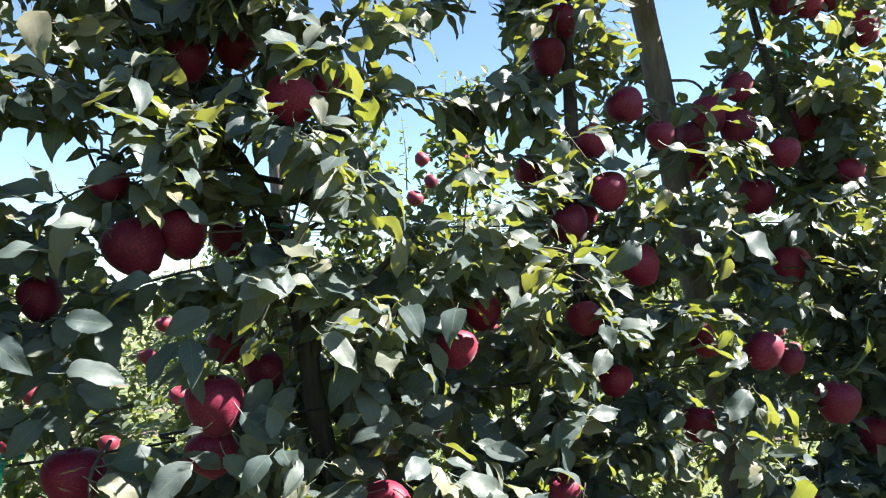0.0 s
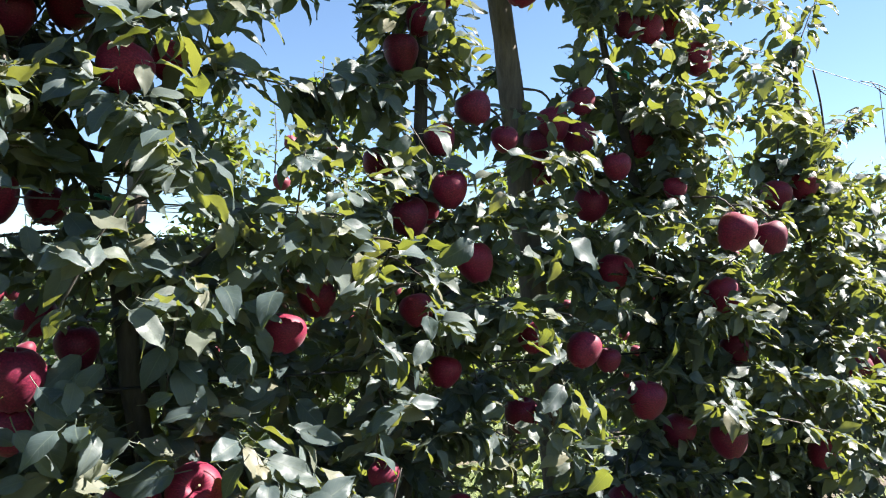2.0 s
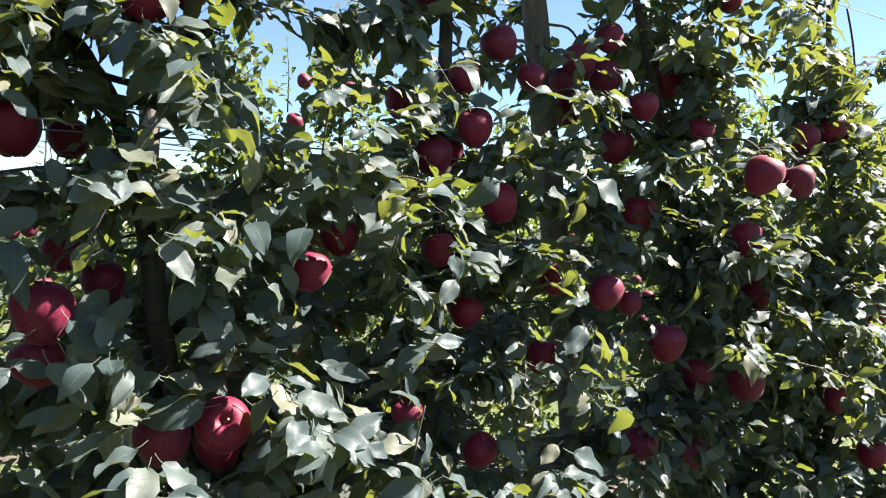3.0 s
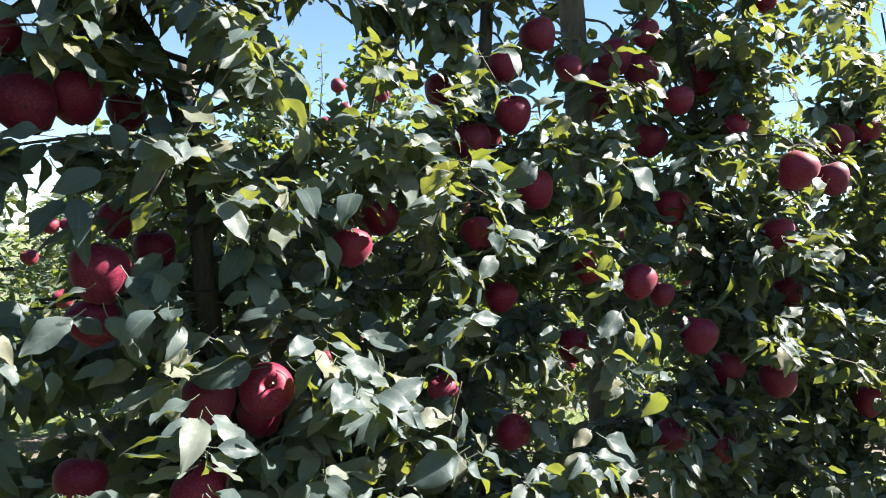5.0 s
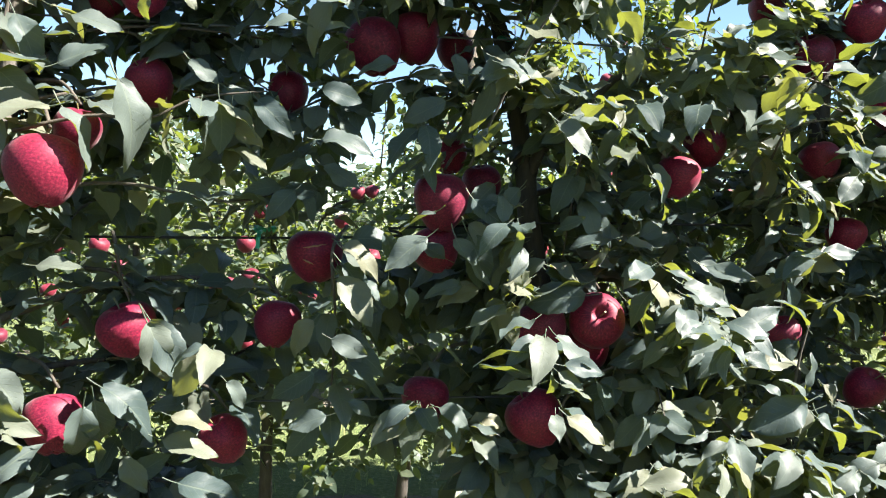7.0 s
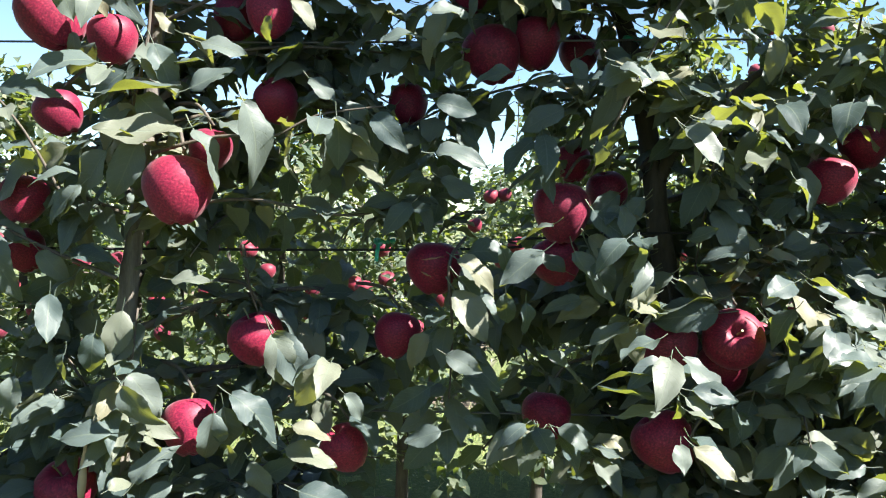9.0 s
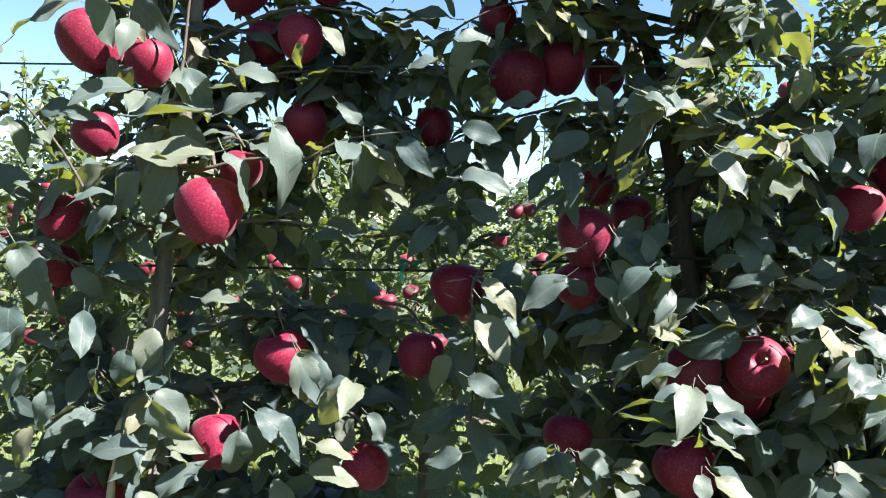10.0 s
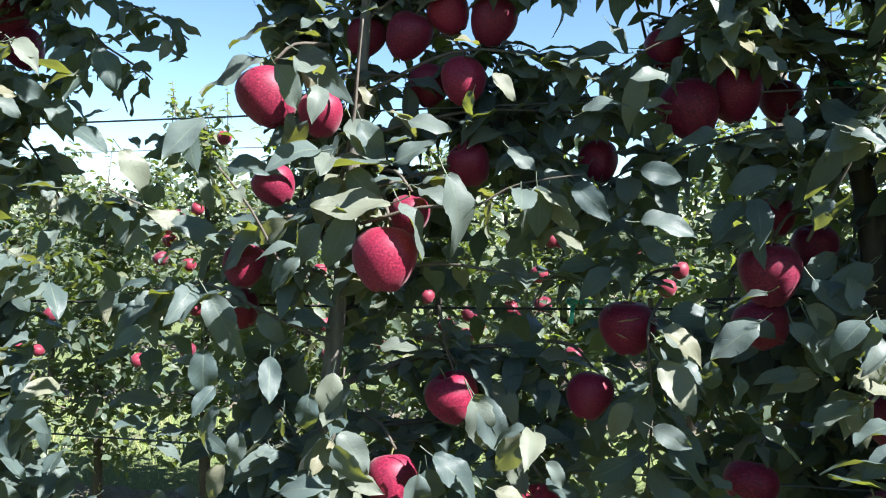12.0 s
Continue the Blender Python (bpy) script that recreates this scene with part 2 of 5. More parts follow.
NEAR_SHAPES = [leaf_shape(15, 5, f, c, w, i) for i, (f, c, w) in enumerate(((0.5, 0.2, 0.04), (0.9, 0.38, 0.05), (0.4, 0.12, 0.06), (0.7, 0.5, 0.04), (1.1, 0.3, 0.05), (0.5, 0.6, 0.055), (0.3, 0.28, 0.07), (0.8, 0.1, 0.04), (0.65, -0.15, 0.05), (1.0, 0.45, 0.06), (1.25, 0.7, 0.05), (0.85, 0.8, 0.07)))]
MID_SHAPES = [leaf_shape(8, 5, f, c, w, i + 20) for i, (f, c, w) in enumerate(((0.45, 0.15, 0.05), (0.7, 0.35, 0.04), (0.3, 0.1, 0.07), (0.6, 0.5, 0.04), (0.95, 0.25, 0.06), (0.8, -0.12, 0.05), (0.5, 0.65, 0.04)))]
BACK_SHAPES = [leaf_shape(6, 3, f, c, w, i + 40) for i, (f, c, w) in enumerate(((0.45, 0.15, 0.05), (0.7, 0.35, 0.04), (0.4, 0.5, 0.07), (0.9, 0.25, 0.05)))]
FAR_SHAPES = [leaf_shape(4, 3, f, c, 0.0, i, False) for i, (f, c) in enumerate(((0.5, 0.3), (0.8, 0.6), (0.25, 0.2)))]
NEAR_LEAF_MESHES = [mesh_from("leaf", v, f, LEAF, uv) for v, f, uv in NEAR_SHAPES]


def leaf_matrix(place, tip, up, size):
    y = Vector(tip).normalized()
    z = Vector(up)
    z = (z - y * z.dot(y)).normalized()
    x = y.cross(z)
    return Matrix(((x.x * size, y.x * size, z.x * size, place[0]), (x.y * size, y.y * size, z.y * size, place[1]), (x.z * size, y.z * size, z.z * size, place[2]), (0, 0, 0, 1)))


def foliage_mesh(name, mats, shapes, mat, rng):
    vs, fs, us, at = [], [], [], 0
    pick = rng.integers(0, len(shapes), len(mats))
    for mt, i in zip(mats, pick):
        v, f, u = shapes[i]
        a = np.array(mt)
        vs.append(v @ a[:3, :3].T + a[:3, 3])
        fs.append(f + at)
        us.append(u)
        at += len(v)
    return mesh_from(name, np.concatenate(vs), np.concatenate(fs), mat, np.concatenate(us))


# ---- ground ----
def ground():
    bm = bmesh.new()
    bmesh.ops.create_grid(bm, x_segments=60, y_segments=60, size=1.0)
    for v in bm.verts:
        v.co.x, v.co.y = (math.copysign(abs(c) ** 3 * 400 + abs(c) * 12, c) for c in (v.co.x, v.co.y))
        v.co.z = 0.03 * noise.noise(Vector((v.co.x * 0.7, v.co.y * 0.7, 0)))
    me = bpy.data.meshes.new("ground")
    bm.to_mesh(me)
    me.materials.append(GROUND)
    tagged(new("ground", me), "mown grass alleys with bare soil under the rows", "ground", kind="structure")


ground()

# ---- the fruit's places: x, y, z, diameter ----
LEFT_FRUIT = [
    (-0.296, 1.008, 1.319, 0.084), (-0.100, 1.058, 1.320, 0.072), (-0.167, 1.002, 1.165, 0.072), (-0.379, 0.969, 1.201, 0.082),
    (-0.564, 0.990, 1.099, 0.088), (-0.357, 0.985, 1.586, 0.062), (-0.591, 0.939, 1.514, 0.066),
    (-0.640, 1.020, 1.440, 0.062), (-0.564, 0.965, 1.759, 0.091), (-0.485, 0.972, 1.733, 0.068), (-0.550, 0.955, 1.630, 0.066),
    (-0.369, 1.030, 1.854, 0.072), (-0.442, 1.050, 1.861, 0.064), (-0.306, 1.030, 1.884, 0.066), (-0.242, 1.030, 1.868, 0.072),
    (-0.283, 1.016, 1.781, 0.070), (-0.278, 1.046, 1.663, 0.068), (-0.345, 1.060, 1.785, 0.070), (-0.090, 1.103, 1.668, 0.064), (0.001, 1.075, 1.828, 0.060),
]
EDGE_FRUIT = [(-1.062, 1.030, 1.919, 0.072), (-1.046, 1.040, 1.870, 0.070), (-1.105, 1.030, 1.890, 0.068), (-1.12, 1.0, 1.955, 0.07)]
MIDDLE_FRUIT = [
    (0.258, 1.032, 1.957, 0.087), (0.331, 1.078, 1.993, 0.062), (0.035, 1.053, 1.735, 0.091), (0.098, 1.068, 1.756, 0.080),
    (0.173, 1.134, 1.755, 0.066), (0.134, 1.006, 1.508, 0.085), (0.133, 1.038, 1.437, 0.078), (0.222, 1.122, 1.539, 0.068),
    (0.285, 0.985, 1.324, 0.084), (0.374, 1.020, 1.290, 0.074), (0.283, 0.983, 1.190, 0.090),
    (0.125, 1.050, 1.205, 0.078), (0.602, 1.100, 1.615, 0.074), (0.519, 1.035, 1.559, 0.074), (0.686, 0.986, 1.317, 0.058),
    (0.165, 1.120, 1.585, 0.062), (0.19, 1.12, 2.06, 0.07), (0.11, 1.1, 2.03, 0.075),
]
CENTRE_FRUIT = [
    (0.775, 1.077, 1.772, 0.082), (0.839, 1.032, 1.825, 0.074), (0.824, 1.100, 1.787, 0.062), (0.903, 1.035, 1.688, 0.078),
    (0.775, 1.038, 1.596, 0.068), (0.869, 1.088, 1.473, 0.070), (0.922, 1.074, 2.003, 0.078), (0.986, 1.055, 1.944, 0.060),
    (0.839, 1.072, 1.928, 0.066), (0.773, 1.200, 1.890, 0.073), (0.754, 1.080, 2.088, 0.072), (0.717, 1.060, 2.220, 0.066),
    (0.815, 1.030, 2.213, 0.073), (0.855, 1.050, 2.277, 0.070), (1.009, 1.030, 2.259, 0.084), (1.075, 1.050, 2.329, 0.072),
    (1.153, 1.030, 2.381, 0.070), (0.796, 1.080, 2.160, 0.066), (0.855, 1.010, 1.221, 0.068), (1.056, 1.042, 1.541, 0.073), (1.086, 1.115, 1.366, 0.082),
]
RIGHT_FRUIT = [
    (1.216, 0.990, 2.358, 0.078), (1.214, 1.071, 2.061, 0.068), (1.159, 1.103, 2.006, 0.078), (1.220, 1.087, 1.977, 0.080),
    (1.231, 1.220, 1.923, 0.078), (1.151, 1.143, 1.968, 0.074), (1.252, 1.000, 1.908, 0.066), (1.441, 1.105, 2.001, 0.080),
    (1.266, 1.095, 1.833, 0.084), (1.299, 1.051, 1.680, 0.088), (1.417, 0.980, 1.871, 0.056), (1.391, 1.031, 2.251, 0.072),
    (1.334, 1.050, 2.254, 0.066), (1.492, 1.060, 2.285, 0.068), (1.562, 1.033, 2.212, 0.082), (1.153, 0.996, 1.513, 0.076),
    (1.245, 1.017, 1.487, 0.058), (1.338, 0.992, 1.398, 0.090), (1.483, 1.026, 1.311, 0.080), (1.275, 0.996, 1.181, 0.080), (1.422, 0.983, 1.143, 0.076),
]
OUTER_FRUIT = [
    (1.514, 0.892, 1.773, 0.088), (1.655, 0.895, 1.767, 0.080), (1.588, 0.979, 1.630, 0.088), (1.976, 1.011, 1.932, 0.090),
    (1.865, 1.018, 1.896, 0.084), (1.563, 0.946, 1.297, 0.090), (1.644, 0.983, 1.499, 0.076), (2.096, 1.030, 1.192, 0.088),
    (2.275, 1.030, 1.424, 0.085), (2.382, 1.030, 1.431, 0.086), (2.295, 1.030, 1.004, 0.090),
]
TURNED = (0.367, 0.974, 1.337, 0.086)
SPLIT = (-0.046, 1.062, 1.422, 0.088)
HANGING = (-0.365, 0.892, 1.528, 0.092)
ALL_FRUIT = LEFT_FRUIT + EDGE_FRUIT + MIDDLE_FRUIT + CENTRE_FRUIT + RIGHT_FRUIT + OUTER_FRUIT + [TURNED, SPLIT, HANGING]

# ---- the leaders: ground to top ----
LEADERS = {
    "edge": [(-1.22, 1.12, 0.0), (-1.20, 1.13, 0.7), (-1.22, 1.10, 1.5), (-1.18, 1.08, 2.2), (-1.2, 1.1, 2.6)],
    "left": [(-0.60, 1.05, 0.0), (-0.52, 1.03, 1.0), (-0.482, 1.0, 1.36), (-0.464, 1.0, 1.50), (-0.43, 1.02, 1.90), (-0.42, 1.06, 2.35)],
    "middle": [(0.50, 1.12, 0.0), (0.40, 1.10, 1.10), (0.312, 1.10, 1.41), (0.281, 1.10, 1.60), (0.236, 1.10, 1.79), (0.18, 1.10, 1.89), (0.087, 1.10, 2.0), (0.06, 1.12, 2.4)],
    "centre": [(0.76, 1.12, 0.0), (0.79, 1.11, 1.2), (0.815, 1.10, 1.68), (0.812, 1.10, 2.0), (0.814, 1.10, 2.3), (0.83, 1.1, 2.6)],
    "right": [(1.75, 1.13, 0.0), (1.64, 1.12, 1.20), (1.533, 1.10, 1.57), (1.463, 1.10, 1.74), (1.386, 1.10, 2.0), (1.317, 1.10, 2.19), (1.26, 1.10, 2.42)],
    "outer": [(2.30, 1.12, 0.0), (2.22, 1.12, 1.0), (2.12, 1.08, 1.7), (2.02, 1.05, 2.15), (2.0, 1.05, 2.4)],
    "last": [(2.95, 1.12, 0.0), (2.92, 1.1, 1.0), (2.9, 1.1, 1.95)],
}
# thick limbs: points along them, radius at the foot
MAIN_LIMBS = {
    "middle": [
        ([(0.293, 1.1, 1.556), (0.308, 1.07, 1.602), (0.35, 1.05, 1.649), (0.408, 1.04, 1.707), (0.468, 1.03, 1.744)], 0.011),
        ([(0.234, 1.1, 1.731), (0.256, 1.06, 1.748), (0.285, 1.04, 1.763), (0.324, 1.03, 1.786)], 0.008),
        ([(0.203, 1.1, 1.454), (0.151, 1.04, 1.437), (0.101, 1.03, 1.449)], 0.008),
        ([(0.379, 1.02, 1.267), (0.34, 1.02, 1.233), (0.327, 1.05, 1.155)], 0.006),
    ],
    "right": [([(1.403, 1.1, 2.033), (1.426, 1.08, 2.083), (1.5, 1.08, 2.176)], 0.009)],
    "outer": [([(1.832, 1.05, 1.958), (1.953, 1.03, 1.968), (2.082, 1.03, 2.068), (2.208, 1.03, 2.148)], 0.004)],
}
# shoots that stand out: points along them, smallest and largest leaf
SHOOTS = {
    "edge": [
        ([(-1.097, 1.000, 1.900), (-0.977, 1.000, 1.912), (-0.882, 1.000, 1.870), (-0.801, 1.000, 1.821), (-0.776, 1.000, 1.802)], 0.04, 0.06),
        ([(-1.077, 0.980, 1.966), (-0.898, 0.980, 1.936), (-0.768, 0.980, 1.902), (-0.700, 0.980, 1.855)], 0.04, 0.06),
        ([(-1.086, 1.000, 1.768), (-1.009, 1.000, 1.710), (-0.955, 1.000, 1.626), (-0.934, 1.000, 1.571)], 0.04, 0.06),
    ],
    "left": [
        ([(-0.460, 0.950, 1.498), (-0.564, 0.950, 1.537), (-0.672, 0.950, 1.570), (-0.776, 0.950, 1.608), (-0.824, 0.950, 1.630)], 0.05, 0.075),
        ([(-0.457, 0.920, 1.413), (-0.549, 0.920, 1.450), (-0.637, 0.920, 1.488), (-0.709, 0.920, 1.483), (-0.783, 0.920, 1.469)], 0.05, 0.075),
        ([(-0.510, 0.950, 1.172), (-0.459, 0.950, 1.273), (-0.443, 0.950, 1.370)], 0.045, 0.07),
        ([(-0.315, 1.000, 1.457), (-0.306, 1.000, 1.400), (-0.293, 1.000, 1.360)], 0.035, 0.05),
        ([(-0.402, 0.900, 1.576), (-0.317, 0.900, 1.598), (-0.250, 0.900, 1.598), (-0.192, 0.900, 1.626), (-0.108, 0.900, 1.639)], 0.05, 0.075),
        ([(-0.445, 0.930, 1.616), (-0.421, 0.930, 1.717), (-0.413, 0.930, 1.794), (-0.406, 0.930, 1.856)], 0.05, 0.075),
    ],
    "middle": [
        ([(0.18, 1.08, 1.95), (0.254, 1.020, 2.044), (0.324, 1.020, 1.981), (0.428, 1.020, 1.976), (0.565, 1.020, 1.974), (0.723, 1.020, 2.016)], 0.045, 0.07),
        ([(0.145, 1.050, 1.968), (0.240, 1.050, 2.033), (0.328, 1.050, 2.103), (0.437, 1.050, 2.124), (0.579, 1.050, 2.183)], 0.05, 0.075),
        ([(0.262, 1.090, 1.579), (0.341, 1.050, 1.649), (0.407, 1.050, 1.678), (0.486, 1.050, 1.740)], 0.04, 0.06),
        ([(0.0, 1.04, 1.47), (-0.022, 0.980, 1.436), (-0.017, 0.980, 1.353), (-0.018, 0.980, 1.277), (-0.023, 0.980, 1.208)], 0.05, 0.075),
        ([(0.36, 1.02, 1.12), (0.308, 0.950, 1.206), (0.340, 0.950, 1.253), (0.409, 0.950, 1.282), (0.485, 0.950, 1.295)], 0.05, 0.07),
        ([(0.13, 1.06, 2.1), (0.24, 1.03, 2.17), (0.33, 1.02, 2.23), (0.4, 1.02, 2.27)], 0.045, 0.07),
    ],
    "top": [
        ([(0.2, 1.1, 1.86), (0.08, 1.03, 1.93), (-0.06, 1.0, 1.95), (-0.18, 0.99, 1.92)], 0.045, 0.07),
        ([(0.2, 1.1, 1.86), (0.1, 1.0, 1.84), (0.0, 0.98, 1.82), (-0.1, 1.0, 1.77)], 0.045, 0.075),
        ([(0.09, 1.1, 2.0), (0.0, 1.02, 2.04), (-0.1, 1.0, 2.03)], 0.045, 0.07),
        ([(0.1, 1.1, 1.98), (0.2, 1.02, 1.92), (0.28, 1.0, 1.88), (0.33, 1.0, 1.82)], 0.045, 0.07),
        ([(0.07, 1.1, 2.05), (0.2, 1.03, 2.1), (0.3, 1.02, 2.08)], 0.045, 0.07),
        ([(0.24, 1.1, 1.78), (0.14, 1.0, 1.82), (0.05, 0.96, 1.80)], 0.045, 0.07),
    ],
    "between": [
        ([(-0.43, 1.02, 1.88), (-0.33, 1.0, 1.93), (-0.22, 1.02, 1.94), (-0.12, 1.04, 1.9)], 0.045, 0.07),
        ([(-0.45, 1.0, 1.7), (-0.3, 1.04, 1.74), (-0.15, 1.05, 1.74), (-0.03, 1.05, 1.72)], 0.045, 0.07),
        ([(-0.44, 1.0, 1.76), (-0.3, 1.0, 1.82), (-0.18, 1.0, 1.81), (-0.08, 1.02, 1.77)], 0.045, 0.07),
        ([(-0.45, 1.0, 1.62), (-0.3, 1.05, 1.66), (-0.17, 1.06, 1.65), (-0.05, 1.06, 1.62)], 0.045, 0.07),
        ([(0.22, 1.1, 1.72), (0.1, 1.06, 1.70), (-0.03, 1.05, 1.66), (-0.14, 1.06, 1.60)], 0.045, 0.07),
        ([(-0.44, 1.0, 1.8), (-0.32, 1.08, 1.79), (-0.2, 1.1, 1.72), (-0.1, 1.1, 1.66)], 0.045, 0.07),
        ([(-0.45, 1.0, 1.5), (-0.3, 0.96, 1.52), (-0.16, 0.98, 1.50), (-0.06, 1.0, 1.53)], 0.045, 0.07),
    ],
    "across": [
        ([(1.45, 1.1, 1.75), (1.3, 1.1, 1.9), (1.15, 1.1, 1.95), (1.02, 1.1, 1.9)], 0.036, 0.066),
        ([(0.82, 1.1, 1.6), (1.0, 1.1, 1.68), (1.15, 1.12, 1.72), (1.28, 1.12, 1.66)], 0.036, 0.066),
        ([(1.5, 1.1, 1.55), (1.35, 1.12, 1.6), (1.2, 1.12, 1.6), (1.08, 1.12, 1.52)], 0.036, 0.066),
        ([(0.8, 1.1, 1.35), (0.95, 1.1, 1.45), (1.1, 1.12, 1.48), (1.25, 1.12, 1.42)], 0.036, 0.066),
    ],
    "centre": [
        ([(0.82, 1.1, 1.75), (0.95, 1.05, 1.80), (1.1, 1.05, 1.82), (1.2, 1.06, 1.78)], 0.045, 0.07),
        ([(0.8, 1.1, 1.5), (0.95, 1.05, 1.55), (1.1, 1.05, 1.56), (1.22, 1.05, 1.50)], 0.045, 0.07),
        ([(0.79, 1.1, 1.2), (0.9, 1.02, 1.18), (1.05, 1.02, 1.16), (1.2, 1.04, 1.12)], 0.045, 0.07),
        ([(0.650, 0.920, 1.180), (0.659, 0.920, 1.235), (0.667, 0.920, 1.291), (0.681, 0.920, 1.346)], 0.05, 0.075),
        ([(0.748, 0.980, 1.561), (0.886, 0.980, 1.612), (0.998, 0.980, 1.591), (1.074, 0.980, 1.512)], 0.045, 0.065),
    ],
    "right": [
        ([(1.5, 1.1, 1.62), (1.38, 1.05, 1.68), (1.25, 1.05, 1.70), (1.14, 1.06, 1.66)], 0.045, 0.07),
        ([(1.55, 1.1, 1.5), (1.42, 1.04, 1.46), (1.28, 1.05, 1.42), (1.18, 1.06, 1.38)], 0.045, 0.07),
        ([(1.6, 1.1, 1.25), (1.45, 1.02, 1.22), (1.3, 1.02, 1.18), (1.2, 1.03, 1.12)], 0.045, 0.07),
        ([(1.42, 1.1, 1.86), (1.3, 1.06, 1.88), (1.18, 1.06, 1.87), (1.08, 1.08, 1.82)], 0.045, 0.07),
        ([(1.400, 1.100, 1.960), (1.561, 1.100, 2.181), (1.789, 1.100, 2.482), (1.910, 1.100, 2.647)], 0.045, 0.07),
        ([(1.331, 1.080, 2.158), (1.264, 1.080, 2.148), (1.162, 1.080, 2.062)], 0.015, 0.03),
        ([(1.50, 1.06, 1.64), (1.611, 1.000, 1.812), (1.909, 1.000, 1.836), (2.306, 1.000, 1.870)], 0.045, 0.07),
    ],
    "outer": [
        ([(1.95, 1.06, 1.75), (2.014, 1.020, 1.970), (2.183, 1.020, 2.118), (2.360, 1.020, 2.209)], 0.035, 0.055),
        ([(1.92, 1.06, 1.85), (1.949, 1.050, 2.181), (2.060, 1.050, 2.401), (2.135, 1.050, 2.521)], 0.045, 0.065),
    ],
}
# large leaves on the face of the row: x and z of the base, and the way to the tip
TOWARDS_LEFT_A = [(-0.534, 1.799, -0.094, -0.045), (-0.528, 1.850, -0.073, -0.020), (-0.587, 1.851, -0.047, -0.039), (-0.478, 1.804, 0.075, -0.042), (-0.494, 1.792, 0.028, -0.033), (-0.424, 1.721, 0.047, -0.079), (-0.416, 1.627, -0.088, -0.047), (-0.433, 1.566, -0.028, -0.079), (-0.516, 1.649, -0.017, -0.048), (-0.508, 1.728, 0.012, -0.036), (-0.654, 1.640, 0.038, -0.034), (-0.756, 1.681, 0.050, -0.057), (-0.840, 1.717, 0.058, -0.036), (-0.906, 1.759, 0.070, -0.031), (-0.692, 1.574, 0.094, 0.005), (-0.539, 1.561, -0.082, -0.031), (-0.388, 1.610, 0.064, 0.005), (-0.725, 1.881, 0.061, -0.054), (-0.808, 1.835, 0.033, -0.064), (-0.747, 1.837, 0.005, -0.070), (-0.032, 1.757, -0.041, -0.057), (0.027, 1.825, -0.055, -0.006)]
TOWARDS_LEFT_B = [(-0.136, 1.825, 0.062, -0.038), (0.014, 1.750, 0.049, -0.021), (-0.222, 1.767, 0.035, -0.031), (-0.248, 1.806, 0.008, -0.046), (-0.245, 1.743, -0.020, -0.032), (-0.159, 1.643, 0.049, -0.019), (-0.179, 1.609, 0.011, -0.067), (-0.306, 1.605, 0.060, -0.056), (-0.254, 1.600, 0.059, -0.041), (-0.039, 1.579, 0.069, 0.007), (-0.040, 1.641, 0.055, -0.008), (0.137, 1.602, -0.037, -0.037), (0.085, 1.779, 0.037, -0.029), (-0.612, 1.478, 0.071, -0.087), (-0.597, 1.436, 0.000, -0.061), (-0.676, 1.486, -0.124, -0.039), (-0.621, 1.402, 0.007, -0.071), (-0.596, 1.320, -0.066, -0.058), (-0.567, 1.292, -0.005, -0.058), (-0.620, 1.223, -0.033, -0.055), (-0.470, 1.346, -0.005, -0.062), (-0.430, 1.281, 0.039, -0.060)]
TOWARDS_LEFT_C = [(-0.464, 1.370, 0.061, -0.034), (-0.365, 1.418, 0.053, 0.002), (-0.526, 1.395, 0.005, -0.059), (-0.509, 1.319, -0.017, -0.060), (-0.014, 1.408, 0.050, -0.057), (-0.010, 1.447, 0.063, -0.027), (0.044, 1.465, 0.023, -0.041), (0.076, 1.395, 0.005, -0.047), (0.136, 1.460, 0.040, -0.070), (0.150, 1.396, -0.050, -0.007), (0.000, 1.289, 0.053, -0.047), (-0.046, 1.278, -0.051, -0.035), (-0.023, 1.331, 0.046, -0.021), (-0.028, 1.229, -0.050, -0.014), (0.001, 1.238, 0.037, -0.014), (-0.046, 1.349, -0.043, -0.046), (-0.252, 1.344, 0.046, -0.094), (-0.216, 1.234, 0.051, -0.016), (-0.303, 1.264, 0.077, -0.031), (0.103, 1.333, 0.052, -0.039), (-0.151, 1.274, 0.034, -0.032)]
UNDER_EYE_A = [(0.011, 1.782, -0.028, -0.040), (0.079, 1.744, -0.031, -0.008), (0.054, 1.687, -0.051, -0.007), (0.123, 1.643, -0.061, -0.029), (0.139, 1.711, 0.008, -0.052), (0.204, 1.747, -0.050, -0.029), (0.187, 1.674, -0.006, -0.068), (0.216, 1.628, 0.032, -0.047), (0.237, 1.641, 0.056, 0.005), (0.261, 1.766, 0.067, -0.010), (0.341, 1.799, 0.020, -0.056), (0.355, 1.813, 0.061, -0.035), (0.335, 1.901, 0.035, -0.080), (0.336, 1.839, 0.007, -0.034), (0.249, 1.843, -0.019, -0.065), (0.428, 1.659, -0.051, -0.038), (0.432, 1.668, 0.053, -0.016), (0.556, 1.614, -0.084, 0.021), (0.380, 1.743, 0.043, -0.043), (0.377, 1.615, -0.049, -0.029), (-0.079, 1.826, 0.031, -0.033), (0.727, 1.860, 0.047, -0.027)]
